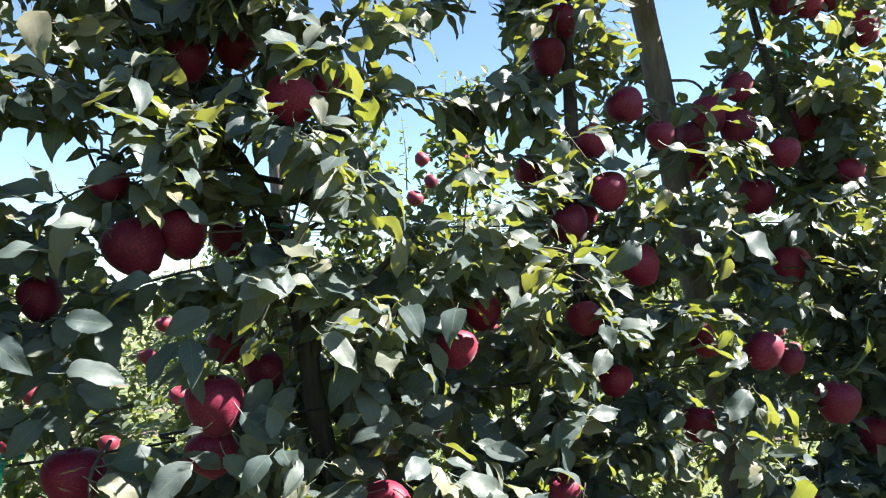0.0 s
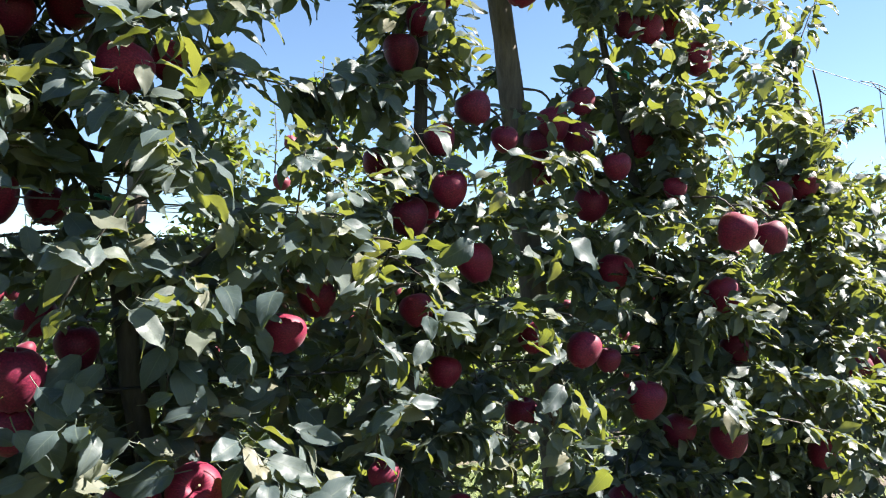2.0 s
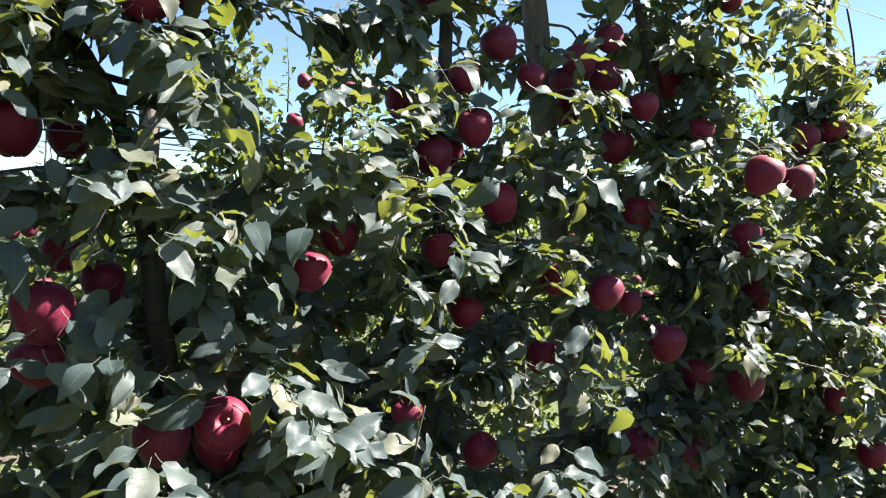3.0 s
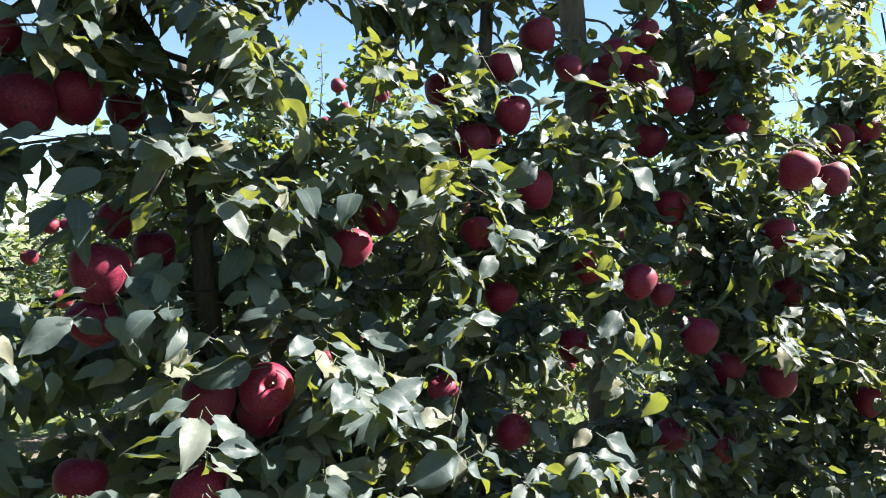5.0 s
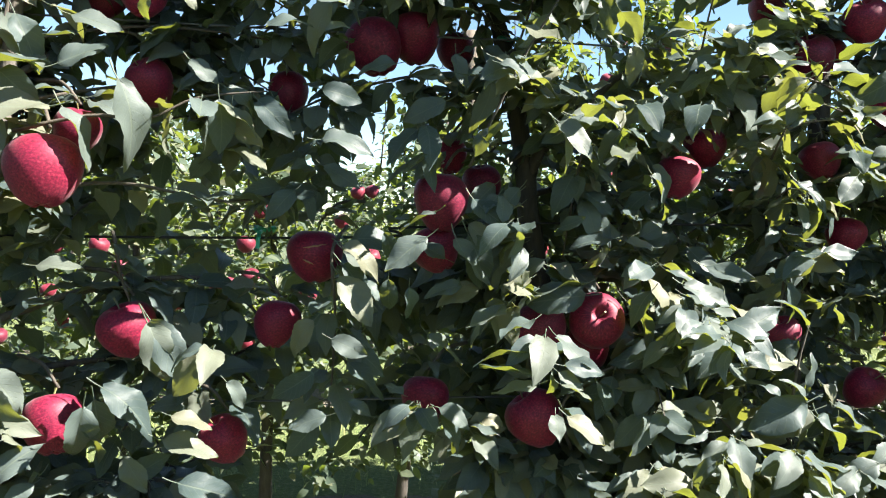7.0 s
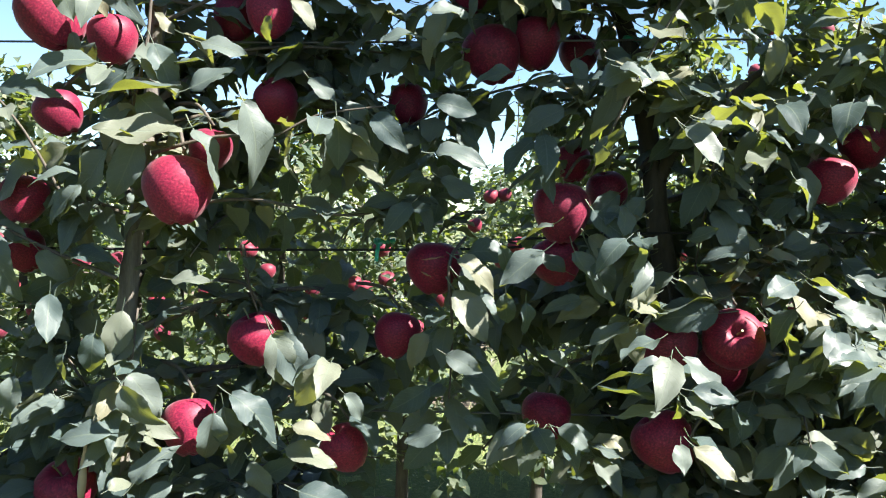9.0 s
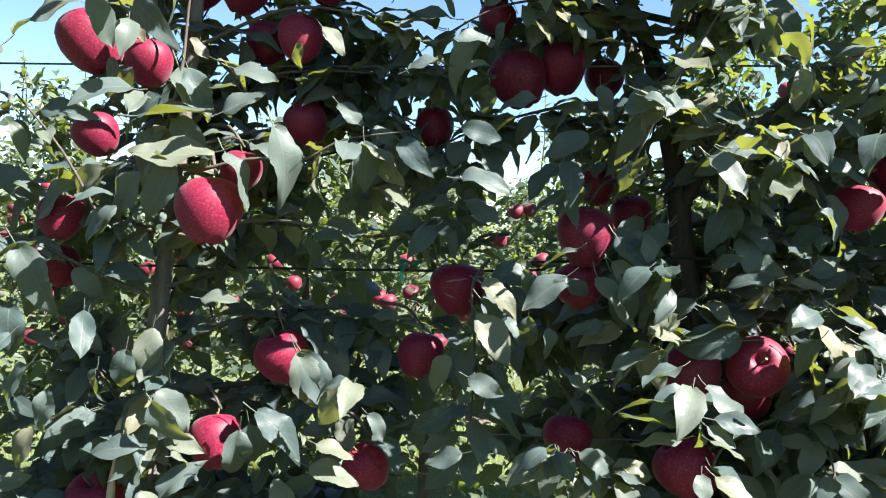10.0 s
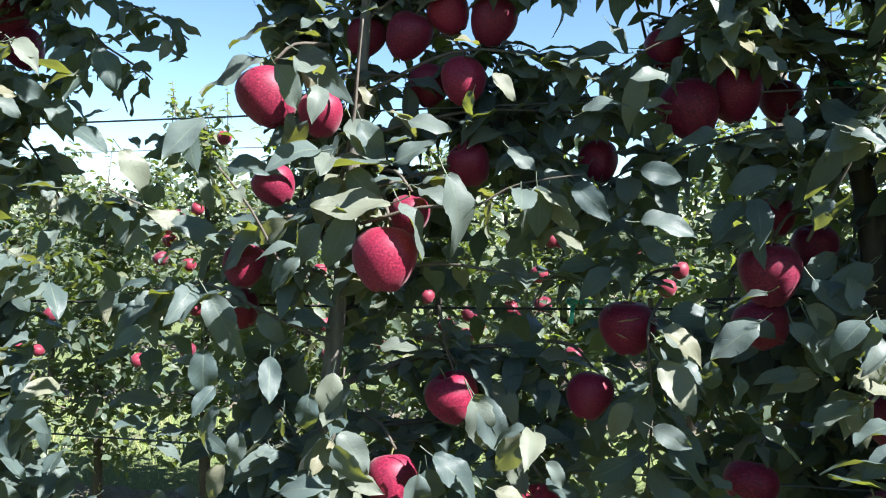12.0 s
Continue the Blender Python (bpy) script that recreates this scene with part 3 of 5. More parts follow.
UNDER_EYE_B = [(0.832, 1.901, 0.083, -0.011), (0.914, 1.897, 0.073, -0.029), (0.881, 1.819, 0.070, -0.023), (1.033, 1.731, 0.097, -0.041), (0.823, 1.721, -0.079, -0.043), (0.941, 1.707, 0.085, -0.011), (0.972, 1.696, 0.035, -0.046), (1.325, 1.797, 0.089, -0.028), (1.386, 1.850, 0.137, -0.027), (1.422, 1.709, 0.025, -0.083), (1.498, 1.938, 0.086, -0.027), (1.423, 1.987, 0.114, -0.008), (1.599, 1.850, 0.117, 0.036), (0.872, 1.811, -0.029, -0.036), (0.555, 1.696, 0.055, -0.082), (0.055, 1.399, -0.001, -0.055), (0.157, 1.464, 0.043, -0.078), (0.156, 1.479, 0.043, -0.036), (0.367, 1.463, -0.062, -0.003), (0.367, 1.458, 0.045, -0.033), (0.367, 1.452, -0.009, -0.052), (0.323, 1.384, -0.088, -0.009)]
UNDER_EYE_C = [(0.451, 1.411, 0.065, -0.022), (0.457, 1.402, -0.061, -0.026), (0.390, 1.356, 0.076, -0.044), (0.097, 1.450, 0.027, -0.021), (0.313, 1.201, 0.068, -0.015), (0.361, 1.217, 0.038, -0.041), (0.526, 1.232, -0.024, -0.059), (0.176, 1.389, -0.059, -0.006), (0.711, 1.204, -0.109, -0.028), (0.706, 1.204, 0.061, -0.065), (0.690, 1.311, -0.071, -0.039), (0.984, 1.431, 0.081, -0.019), (1.073, 1.420, 0.014, -0.061), (1.104, 1.424, 0.073, -0.067), (1.349, 1.542, 0.005, -0.115), (1.450, 1.546, 0.069, -0.084), (1.403, 1.452, 0.123, -0.029), (1.003, 1.222, 0.097, -0.043), (1.097, 1.149, -0.081, 0.000), (1.661, 1.097, 0.151, -0.033), (1.400, 1.228, 0.106, -0.066), (0.854, 1.258, 0.047, -0.060)]
UNDER_EYE_D = [(0.643, 1.403, 0.041, -0.053), (0.592, 1.311, 0.035, -0.030)]
HIGH_A = [(0.362, 1.910, 0.032, -0.057), (0.484, 2.161, 0.058, -0.018), (0.535, 2.165, 0.042, -0.028), (0.472, 2.130, 0.046, -0.017), (0.449, 2.112, 0.046, -0.040), (0.443, 2.064, 0.056, -0.026), (0.388, 2.095, 0.004, -0.080), (0.314, 2.045, 0.063, -0.026), (0.354, 2.007, 0.060, -0.025), (0.414, 2.003, 0.059, -0.014), (0.505, 1.987, 0.058, -0.006), (0.495, 1.967, 0.050, -0.034), (0.556, 1.967, 0.070, -0.039), (0.401, 1.974, 0.068, -0.023), (0.291, 2.123, 0.057, -0.018), (0.324, 2.140, 0.055, -0.017), (0.347, 2.154, 0.059, 0.000), (0.166, 2.091, 0.016, -0.058), (0.192, 2.035, 0.044, -0.027), (0.222, 2.000, 0.036, -0.028), (0.274, 1.946, 0.038, -0.041), (0.293, 2.043, 0.028, -0.039)]
HIGH_B = [(0.605, 2.000, 0.067, -0.002), (0.407, 2.036, 0.056, 0.012), (0.469, 2.014, 0.059, -0.008)]
ACROSS_A = [(-0.411, 1.656, -0.022, 0.075), (-0.445, 1.576, -0.047, -0.066), (-0.586, 1.653, 0.074, 0.004), (-0.337, 1.591, 0.060, -0.076), (-0.366, 1.558, 0.056, -0.033), (-0.203, 1.674, 0.036, -0.029), (-0.257, 1.638, 0.041, -0.016), (-0.353, 1.658, 0.055, 0.031), (-0.109, 1.713, 0.043, 0.030), (-0.619, 1.486, 0.056, -0.041), (-0.493, 1.580, -0.061, -0.041), (-0.157, 1.603, 0.041, -0.039), (-0.234, 1.502, 0.066, -0.019), (0.328, 1.751, 0.047, -0.009), (0.439, 1.622, 0.076, -0.023), (0.475, 1.652, 0.038, -0.009), (0.177, 1.606, -0.018, -0.040), (0.219, 1.680, 0.068, -0.018), (0.377, 1.727, 0.007, -0.053), (0.399, 1.552, 0.042, -0.038), (0.415, 1.614, 0.054, -0.026), (-0.319, 1.245, -0.014, -0.084)]
ACROSS_B = [(-0.309, 1.251, 0.011, -0.074), (-0.277, 1.176, 0.026, -0.051), (-0.227, 1.202, 0.069, -0.022), (-0.205, 1.153, 0.073, -0.018), (-0.430, 1.145, 0.040, 0.062)]
BESIDE_A = [(0.376, 1.843, 0.064, -0.052), (0.567, 1.778, 0.038, 0.026), (0.407, 1.752, 0.052, -0.026), (0.570, 1.996, 0.091, 0.011), (0.964, 2.116, 0.034, -0.055), (0.877, 1.919, 0.075, -0.020), (0.923, 1.833, 0.063, -0.033), (0.973, 1.713, 0.091, -0.011), (1.073, 1.741, 0.094, -0.038), (1.471, 2.003, 0.129, -0.011), (1.549, 1.958, 0.083, -0.034), (1.760, 1.958, -0.089, -0.062), (1.861, 1.878, 0.184, -0.001), (1.933, 1.755, 0.153, -0.068), (1.483, 2.114, 0.030, -0.065), (1.906, 2.191, 0.055, -0.053), (1.970, 2.293, 0.097, -0.020), (1.968, 1.327, 0.260, -0.074), (1.810, 1.304, 0.177, -0.061), (1.760, 1.275, 0.101, -0.119)]
# low leaves tilted to the sun; other leaves that would shade them are dropped
SUNNY = [(0.532, 1.18, -0.08, 0.007), (0.54, 1.204, -0.078, 0.036), (0.663, 1.233, -0.095, -0.035), (0.674, 1.216, 0.033, -0.057), (0.685, 1.207, 0.074, -0.039), (0.597, 1.282, -0.039, 0.037), (0.593, 1.278, 0.077, 0.026), (0.658, 1.237, -0.022, 0.043), (0.653, 1.346, -0.027, 0.054), (0.673, 1.249, 0.017, 0.05), (0.594, 1.253, -0.04, 0.034), (0.725, 1.221, 0.065, -0.025), (1.025, 1.419, 0.022, -0.057), (1.011, 1.461, -0.06, -0.042), (1.049, 1.448, 0.067, -0.048), (0.862, 1.324, 0.057, 0.022), (0.984, 1.234, -0.047, -0.025), (0.633, 1.235, -0.036, 0.042)]
LARGE_LEAVES = [(0.915, SUNNY), (0.90, TOWARDS_LEFT_A + TOWARDS_LEFT_B + TOWARDS_LEFT_C), (0.93, UNDER_EYE_A + UNDER_EYE_B + UNDER_EYE_C + UNDER_EYE_D), (1.0, HIGH_A + HIGH_B), (0.90, ACROSS_A + ACROSS_B), (1.0, BESIDE_A)]
# openings fitted to the camera's lines of sight: x, z, half width, half height, share of the leaves that is missing
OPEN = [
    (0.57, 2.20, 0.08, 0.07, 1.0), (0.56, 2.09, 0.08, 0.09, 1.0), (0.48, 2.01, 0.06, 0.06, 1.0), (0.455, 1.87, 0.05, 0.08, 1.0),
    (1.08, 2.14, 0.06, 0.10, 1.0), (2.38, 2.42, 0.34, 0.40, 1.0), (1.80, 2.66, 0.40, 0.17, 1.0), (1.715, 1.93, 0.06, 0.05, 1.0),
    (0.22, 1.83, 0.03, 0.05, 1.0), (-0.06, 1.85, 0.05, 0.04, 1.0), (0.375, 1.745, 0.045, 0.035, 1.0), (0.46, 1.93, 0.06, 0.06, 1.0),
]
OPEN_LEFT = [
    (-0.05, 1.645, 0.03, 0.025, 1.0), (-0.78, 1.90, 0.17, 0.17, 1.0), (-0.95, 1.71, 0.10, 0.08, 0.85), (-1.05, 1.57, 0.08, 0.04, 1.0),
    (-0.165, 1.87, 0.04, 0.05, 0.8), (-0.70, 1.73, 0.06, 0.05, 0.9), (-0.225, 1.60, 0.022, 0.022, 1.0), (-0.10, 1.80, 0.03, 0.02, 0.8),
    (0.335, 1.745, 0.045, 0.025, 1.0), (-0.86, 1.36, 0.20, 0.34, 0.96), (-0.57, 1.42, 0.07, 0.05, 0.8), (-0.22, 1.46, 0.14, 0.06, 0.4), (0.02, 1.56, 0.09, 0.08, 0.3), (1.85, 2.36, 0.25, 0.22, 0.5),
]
# gaps along the camera's view that show the sky or the sunlit row behind
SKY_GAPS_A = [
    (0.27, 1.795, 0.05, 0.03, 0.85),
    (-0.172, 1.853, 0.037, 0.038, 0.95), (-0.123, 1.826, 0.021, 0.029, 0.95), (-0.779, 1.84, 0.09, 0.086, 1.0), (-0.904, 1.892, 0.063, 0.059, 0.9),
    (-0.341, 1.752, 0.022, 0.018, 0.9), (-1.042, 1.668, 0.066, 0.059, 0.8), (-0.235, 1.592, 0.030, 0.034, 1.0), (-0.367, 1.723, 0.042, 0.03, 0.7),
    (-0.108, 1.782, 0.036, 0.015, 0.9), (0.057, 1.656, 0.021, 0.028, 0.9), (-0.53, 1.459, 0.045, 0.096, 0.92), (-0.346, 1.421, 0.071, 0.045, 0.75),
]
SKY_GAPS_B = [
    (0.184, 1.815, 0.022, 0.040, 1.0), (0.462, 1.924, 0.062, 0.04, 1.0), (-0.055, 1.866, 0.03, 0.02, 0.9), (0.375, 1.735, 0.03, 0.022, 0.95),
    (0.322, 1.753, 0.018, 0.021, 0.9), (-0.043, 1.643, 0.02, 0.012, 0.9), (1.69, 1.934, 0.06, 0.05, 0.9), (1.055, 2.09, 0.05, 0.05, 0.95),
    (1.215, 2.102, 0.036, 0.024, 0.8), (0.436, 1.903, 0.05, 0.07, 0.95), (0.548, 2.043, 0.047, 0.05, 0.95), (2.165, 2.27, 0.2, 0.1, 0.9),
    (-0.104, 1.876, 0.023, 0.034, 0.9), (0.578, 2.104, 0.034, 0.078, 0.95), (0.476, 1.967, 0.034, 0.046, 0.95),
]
# rough camera position, from which the openings are carved as cones
VIEWPOINT = Vector((0.02, -0.06, 1.60))


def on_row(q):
    """Where the camera's line of sight through q meets the row's middle plane."""
    s = (1.05 - VIEWPOINT.y) / max(0.2, q[1] - VIEWPOINT.y)
    return VIEWPOINT.x + (q[0] - VIEWPOINT.x) * s, VIEWPOINT.z + (q[2] - VIEWPOINT.z) * s


FRUIT_SPOTS = [(*on_row(f), f[3] * 0.5 * 1.11 / (f[1] + 0.06), f[1]) for f in ALL_FRUIT]
# stretches of stem and post kept free of leaves as the camera sees them
BARE = []
for lo, hi, key, r in ((1.36, 1.50, "left", 0.028), (1.40, 1.62, "middle", 0.035), (1.76, 1.90, "middle", 0.022), (1.95, 2.3, "centre", 0.016), (1.62, 1.72, "centre", 0.018), (1.58, 1.72, "right", 0.02), (1.98, 2.25, "right", 0.02)):
    for q in spline(LEADERS[key], 10):
        if lo < q.z < hi:
            BARE.append((*on_row(q), r))
for zz in np.arange(1.22, 1.32, 0.03):
    BARE.append((*on_row((1.27 + (1.2 - zz) * 0.17, 1.2, zz)), 0.015))
for zz in np.arange(2.03, 2.45, 0.03):
    BARE.append((*on_row((1.125 - (zz - 2.03) * 0.17, 1.2, zz)), 0.02))


FACE_LEAVES = []
face_rng = np.random.default_rng(77)
for depth, group_of in LARGE_LEAVES:
    for bx, bz, dx, dz in group_of:
        y = depth + face_rng.uniform(-0.03, 0.03)
        tip = Vector((dx, face_rng.uniform(-0.35, 0.15) * math.hypot(dx, dz), dz))
        up = Vector((face_rng.normal(0.25, 0.4), -1.0, face_rng.uniform(0.2, 1.7)))
        if group_of is SUNNY:
            up = Vector((face_rng.normal(0.6, 0.2), -0.8, face_rng.uniform(0.7, 1.3)))
        FACE_LEAVES.append((Vector((bx, y, bz)), tip.normalized(), up, min(0.1, max(0.035, tip.length))))
# single leaves that catch the eye: base, the way to the tip, upper side
MARKED_LEAVES_A = [
    ((-0.338, 0.872, 1.603), (0.052, -0.012, -0.062), (0.7, -0.4, 0.6)),
    ((-0.405, 0.870, 1.590), (-0.030, -0.010, -0.080), (0.35, -0.8, 0.5)),
    ((0.139, 0.985, 1.428), (-0.045, -0.01, 0.029), (0.2, -0.9, 0.5)),
    ((0.453, 0.985, 1.574), (0.036, -0.01, -0.047), (-0.5, -0.5, 0.9)),
    ((0.492, 0.985, 1.648), (0.078, -0.01, -0.029), (0.1, -0.3, 1.0)),
    ((0.329, 0.935, 1.398), (-0.094, -0.03, -0.006), (0.1, 0.1, 1.0)),
    ((0.398, 0.935, 1.373), (0.063, -0.02, -0.043), (0.5, 0.1, 1.0)),
]
MARKED_LEAVES_B = [
    ((0.459, 0.95, 1.425), (0.057, -0.02, -0.024), (0.3, 0.2, 1.0)),
    ((0.481, 0.93, 1.292), (-0.092, -0.02, 0.032), (0.3, -0.6, 0.8)),
    ((0.941, 0.96, 1.62), (0.102, -0.01, -0.072), (0.6, 0.1, 1.0)),
    ((0.934, 0.96, 1.623), (-0.058, -0.01, -0.06), (-0.2, 0.1, 1.0)),
    ((1.42, 0.95, 1.561), (0.068, -0.01, -0.084), (0.6, 0.1, 1.0)),
    ((-0.279, 0.88, 1.639), (0.054, -0.02, -0.079), (0.4, -0.5, 0.8)),
    ((-0.165, 0.89, 1.624), (0.013, -0.01, -0.067), (0.5, -0.8, 0.3)),
]
MARKED_LEAVES_C = [
    ((-0.399, 0.9, 1.713), (0.034, -0.01, -0.065), (0.3, -0.9, 0.4)),
    ((-0.351, 0.87, 1.603), (-0.093, -0.02, -0.015), (0.3, -0.4, 0.9)),
    ((-0.459, 0.89, 1.649), (0.108, -0.02, 0.015), (0.2, -0.5, 0.9)),
    ((-0.251, 0.93, 1.345), (0.055, -0.01, -0.078), (0.2, -0.9, 0.3)),
    ((-0.008, 0.95, 1.419), (0.055, -0.01, -0.054), (0.2, -0.9, 0.4)),
    ((-0.441, 0.9, 1.373), (-0.009, -0.01, -0.068), (0.5, -0.8, 0.3)),
    ((-0.433, 0.9, 1.292), (0.051, -0.01, -0.052), (0.5, -0.8, 0.4)),
]
# extra rosettes added to brighten the row's face, tilted to the sun
rosettes = []
tries = 0
heavy = [(*on_row(q + tip * size * 0.5), size) for q, tip, up, size in FACE_LEAVES]
while len(rosettes) < 320 and tries < 4000:
    tries += 1
    if face_rng.random() < 0.5:
        q = Vector((face_rng.uniform(-0.75, -0.1), face_rng.uniform(0.85, 0.93), face_rng.uniform(1.0, 1.85)))
    else:
        q = Vector((face_rng.uniform(0.40, 0.95), face_rng.uniform(0.82, 0.91), face_rng.uniform(0.98, 1.30)))
    spot = on_row(q)
    if any(math.hypot(spot[0] - fx, spot[1] - fz) < r + 0.06 for fx, fz, r, fy in FRUIT_SPOTS):
        continue
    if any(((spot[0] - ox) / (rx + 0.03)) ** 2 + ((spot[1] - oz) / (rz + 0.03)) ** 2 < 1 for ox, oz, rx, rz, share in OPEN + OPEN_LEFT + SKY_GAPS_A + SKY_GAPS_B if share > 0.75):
        continue
    if any((spot[0] - bx) ** 2 + (spot[1] - bz) ** 2 < (r + 0.05) ** 2 for bx, bz, r in BARE):
        continue
    if any(math.hypot(spot[0] - hx, spot[1] - hz) < 0.035 + hs * 0.3 for hx, hz, hs in heavy):
        continue
    shading = [(q - Vector(f[:3])) - SUN * (q - Vector(f[:3])).dot(SUN) for f in (TURNED, HANGING) if (q - Vector(f[:3])).dot(SUN) > 0]
    if any(off.length < 0.1 for off in shading):
        continue
    start = face_rng.uniform(0, 2 * math.pi)
    for j in range(int(face_rng.integers(3, 6))):
        a = start + j * 1.5 + face_rng.normal(0, 0.3)
        tip = Vector((math.cos(a), 0.6 * math.sin(a) - 0.35, face_rng.uniform(-0.75, 0.1))).normalized()
        up = Vector((face_rng.normal(0.5, 0.25), face_rng.normal(-0.5, 0.25), 1.0))
        size = face_rng.uniform(0.05, 0.078)
        rosettes.append((q + tip * size * 0.2, tip, up, size))
FACE_LEAVES[len(SUNNY):len(SUNNY)] = rosettes
SUNLIT = len(SUNNY) + len(rosettes)
FACE_SPOTS = np.array([(*on_row(q + tip * size * 0.5), q.y, size) for q, tip, up, size in FACE_LEAVES])
FACE_HEAVY = np.array([not len(SUNNY) <= i < SUNLIT for i in range(len(FACE_LEAVES))])
LIT_LEAVES = np.array([(*(q + tip * size * 0.5), size) for i, (q, tip, up, size) in enumerate(FACE_LEAVES) if i < SUNLIT or face_rng.random() < (0.95 if q.x < -0.3 else 0.08 if q.x < 0.4 else 0.4)])
SUN_WAY = np.array(SUN)
# fruit and stretches of foliage brightened by dropping leaves towards the sun
LIT_SPOTS = [(-0.564, 0.965, 1.759, 0.091), (-0.485, 0.972, 1.733, 0.068), HANGING, TURNED, (0.66, 0.95, 1.27, 0.16), (-0.5, 0.93, 1.2, 0.3), (-0.45, 0.92, 1.56, 0.3), (-0.5, 0.93, 1.75, 0.3), (1.15, 0.98, 1.45, 0.12), (0.5, 0.98, 1.75, 0.14), (-0.379, 0.969, 1.201, 0.082), (0.519, 1.035, 1.559, 0.074)]


def kept(q, rng, size):
    """Is there a leaf at q? The camera's view stays open through the gaps and onto most fruit."""
    x, z = on_row(q)
    near = (FACE_HEAVY) & (np.hypot(FACE_SPOTS[:, 0] - x, FACE_SPOTS[:, 1] - z) < FACE_SPOTS[:, 3] * 0.32 + size * 0.3)
    if np.any(near & (FACE_SPOTS[:, 2] > q[1] - 0.03)) and rng.random() < 0.85:
        return False
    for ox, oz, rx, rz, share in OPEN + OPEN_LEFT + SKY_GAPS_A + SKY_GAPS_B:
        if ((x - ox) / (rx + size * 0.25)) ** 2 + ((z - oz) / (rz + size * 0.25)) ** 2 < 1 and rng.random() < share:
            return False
    if q[0] > 1.05 and q[2] > 1.5 and rng.random() < min(0.3, 0.05 + 0.4 * (q[0] - 1.05)) * min(1.0, (q[2] - 1.4) * 2.5):
        return False
    if not clear_for_view_and_sun(q, rng, size):
        return False
    for bx, bz, r in BARE:
        if q[1] < 1.15 and math.hypot(x - bx, z - bz) < r + size * 0.2 and rng.random() < 0.93:
            return False
    return True


def clear_for_view_and_sun(q, rng, size):
    x, z = on_row(q)
    for fx, fz, r, fy in FRUIT_SPOTS:
        if q[1] < fy + 0.03 and math.hypot(x - fx, z - fz) < r * 0.75 + size * 0.33 and rng.random() < 0.93:
            return False
    # leaves that would shade the chosen leaves and spots are left out
    gap = np.array(q) - LIT_LEAVES[:, :3]
    run = gap @ SUN_WAY
    aside = np.linalg.norm(gap - run[:, None] * SUN_WAY, axis=1)
    if np.any((run > 0.01) & (aside < LIT_LEAVES[:, 3] * 0.3 + size * 0.3)) and q[1] < 1.04 and rng.random() < 0.5:
        return False
    sunny = (run > 0.01) & (aside < LIT_LEAVES[:, 3] * 0.35 + size * 0.3)
    if np.any(sunny[:len(SUNNY)]) or (np.any(sunny[:SUNLIT]) and rng.random() < 0.62):
        return False
    for lx, ly, lz, d in LIT_SPOTS:
        off = Vector(q) - Vector((lx, ly, lz))
        run = off.dot(SUN)
        if run > 0 and (off - SUN * run).length < d * 0.42 + size * 0.3 and rng.random() < (0.97 if d < 0.1 else 0.72):
            return False
    return True


def covers(leaf):
    """Does a leaf hide a fruit's middle, a bare stem or an open gap from the camera, or shade a lit fruit?"""
    place, tip, up, size = leaf
    x, z = on_row(place + tip * size * 0.5)
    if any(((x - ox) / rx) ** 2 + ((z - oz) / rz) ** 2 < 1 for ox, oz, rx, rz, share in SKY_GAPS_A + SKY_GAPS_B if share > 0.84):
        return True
    for f in (0.25, 0.55, 0.85):
        q = place + tip * size * f
        x, z = on_row(q)
        if any(q.y < fy + 0.02 and math.hypot(x - fx, z - fz) < r * 0.72 for fx, fz, r, fy in FRUIT_SPOTS):
            return True
        for lit in (TURNED, HANGING):
            off = q - Vector(lit[:3])
            run = off.dot(SUN)
            if 0.02 < run < 0.6 and (off - SUN * run).length < lit[3] * 0.55:
                return True
        if q.y < 1.12 and any(math.hypot(x - bx, z - bz) < r * 0.75 for bx, bz, r in BARE):
            return True
    return False


def over_fruit(points):
    """Does a twig cross a fruit in the camera's view?"""
    return any(q[1] < fy + 0.01 and math.hypot(on_row(q)[0] - fx, on_row(q)[1] - fz) < r for q in points for fx, fz, r, fy in FRUIT_SPOTS)


def leaves_along(points, rng, step, out, low=0.036, high=0.074, cluster=1.0):
    """Single leaves and spur clusters along a shoot."""
    length = 0.0
    for a, b in zip(points, points[1:]):
        seg = (b - a).length
        length += seg
        while length > step:
            length -= step
            q = a + (b - a) * rng.random()
            for _ in range(1 + int(rng.random() * 3.2 * cluster)):
                az = rng.uniform(0, 2 * math.pi)
                tip = Vector((math.cos(az), math.sin(az) - 0.25, rng.uniform(-1.0, 0.35))).normalized()
                size = rng.uniform(low, high)
                up = Vector((rng.normal(0.25, 0.4), rng.normal(-0.6, 0.4), 1.0))
                place = q + tip * size * 0.33
                out.append((place, tip, up, size))


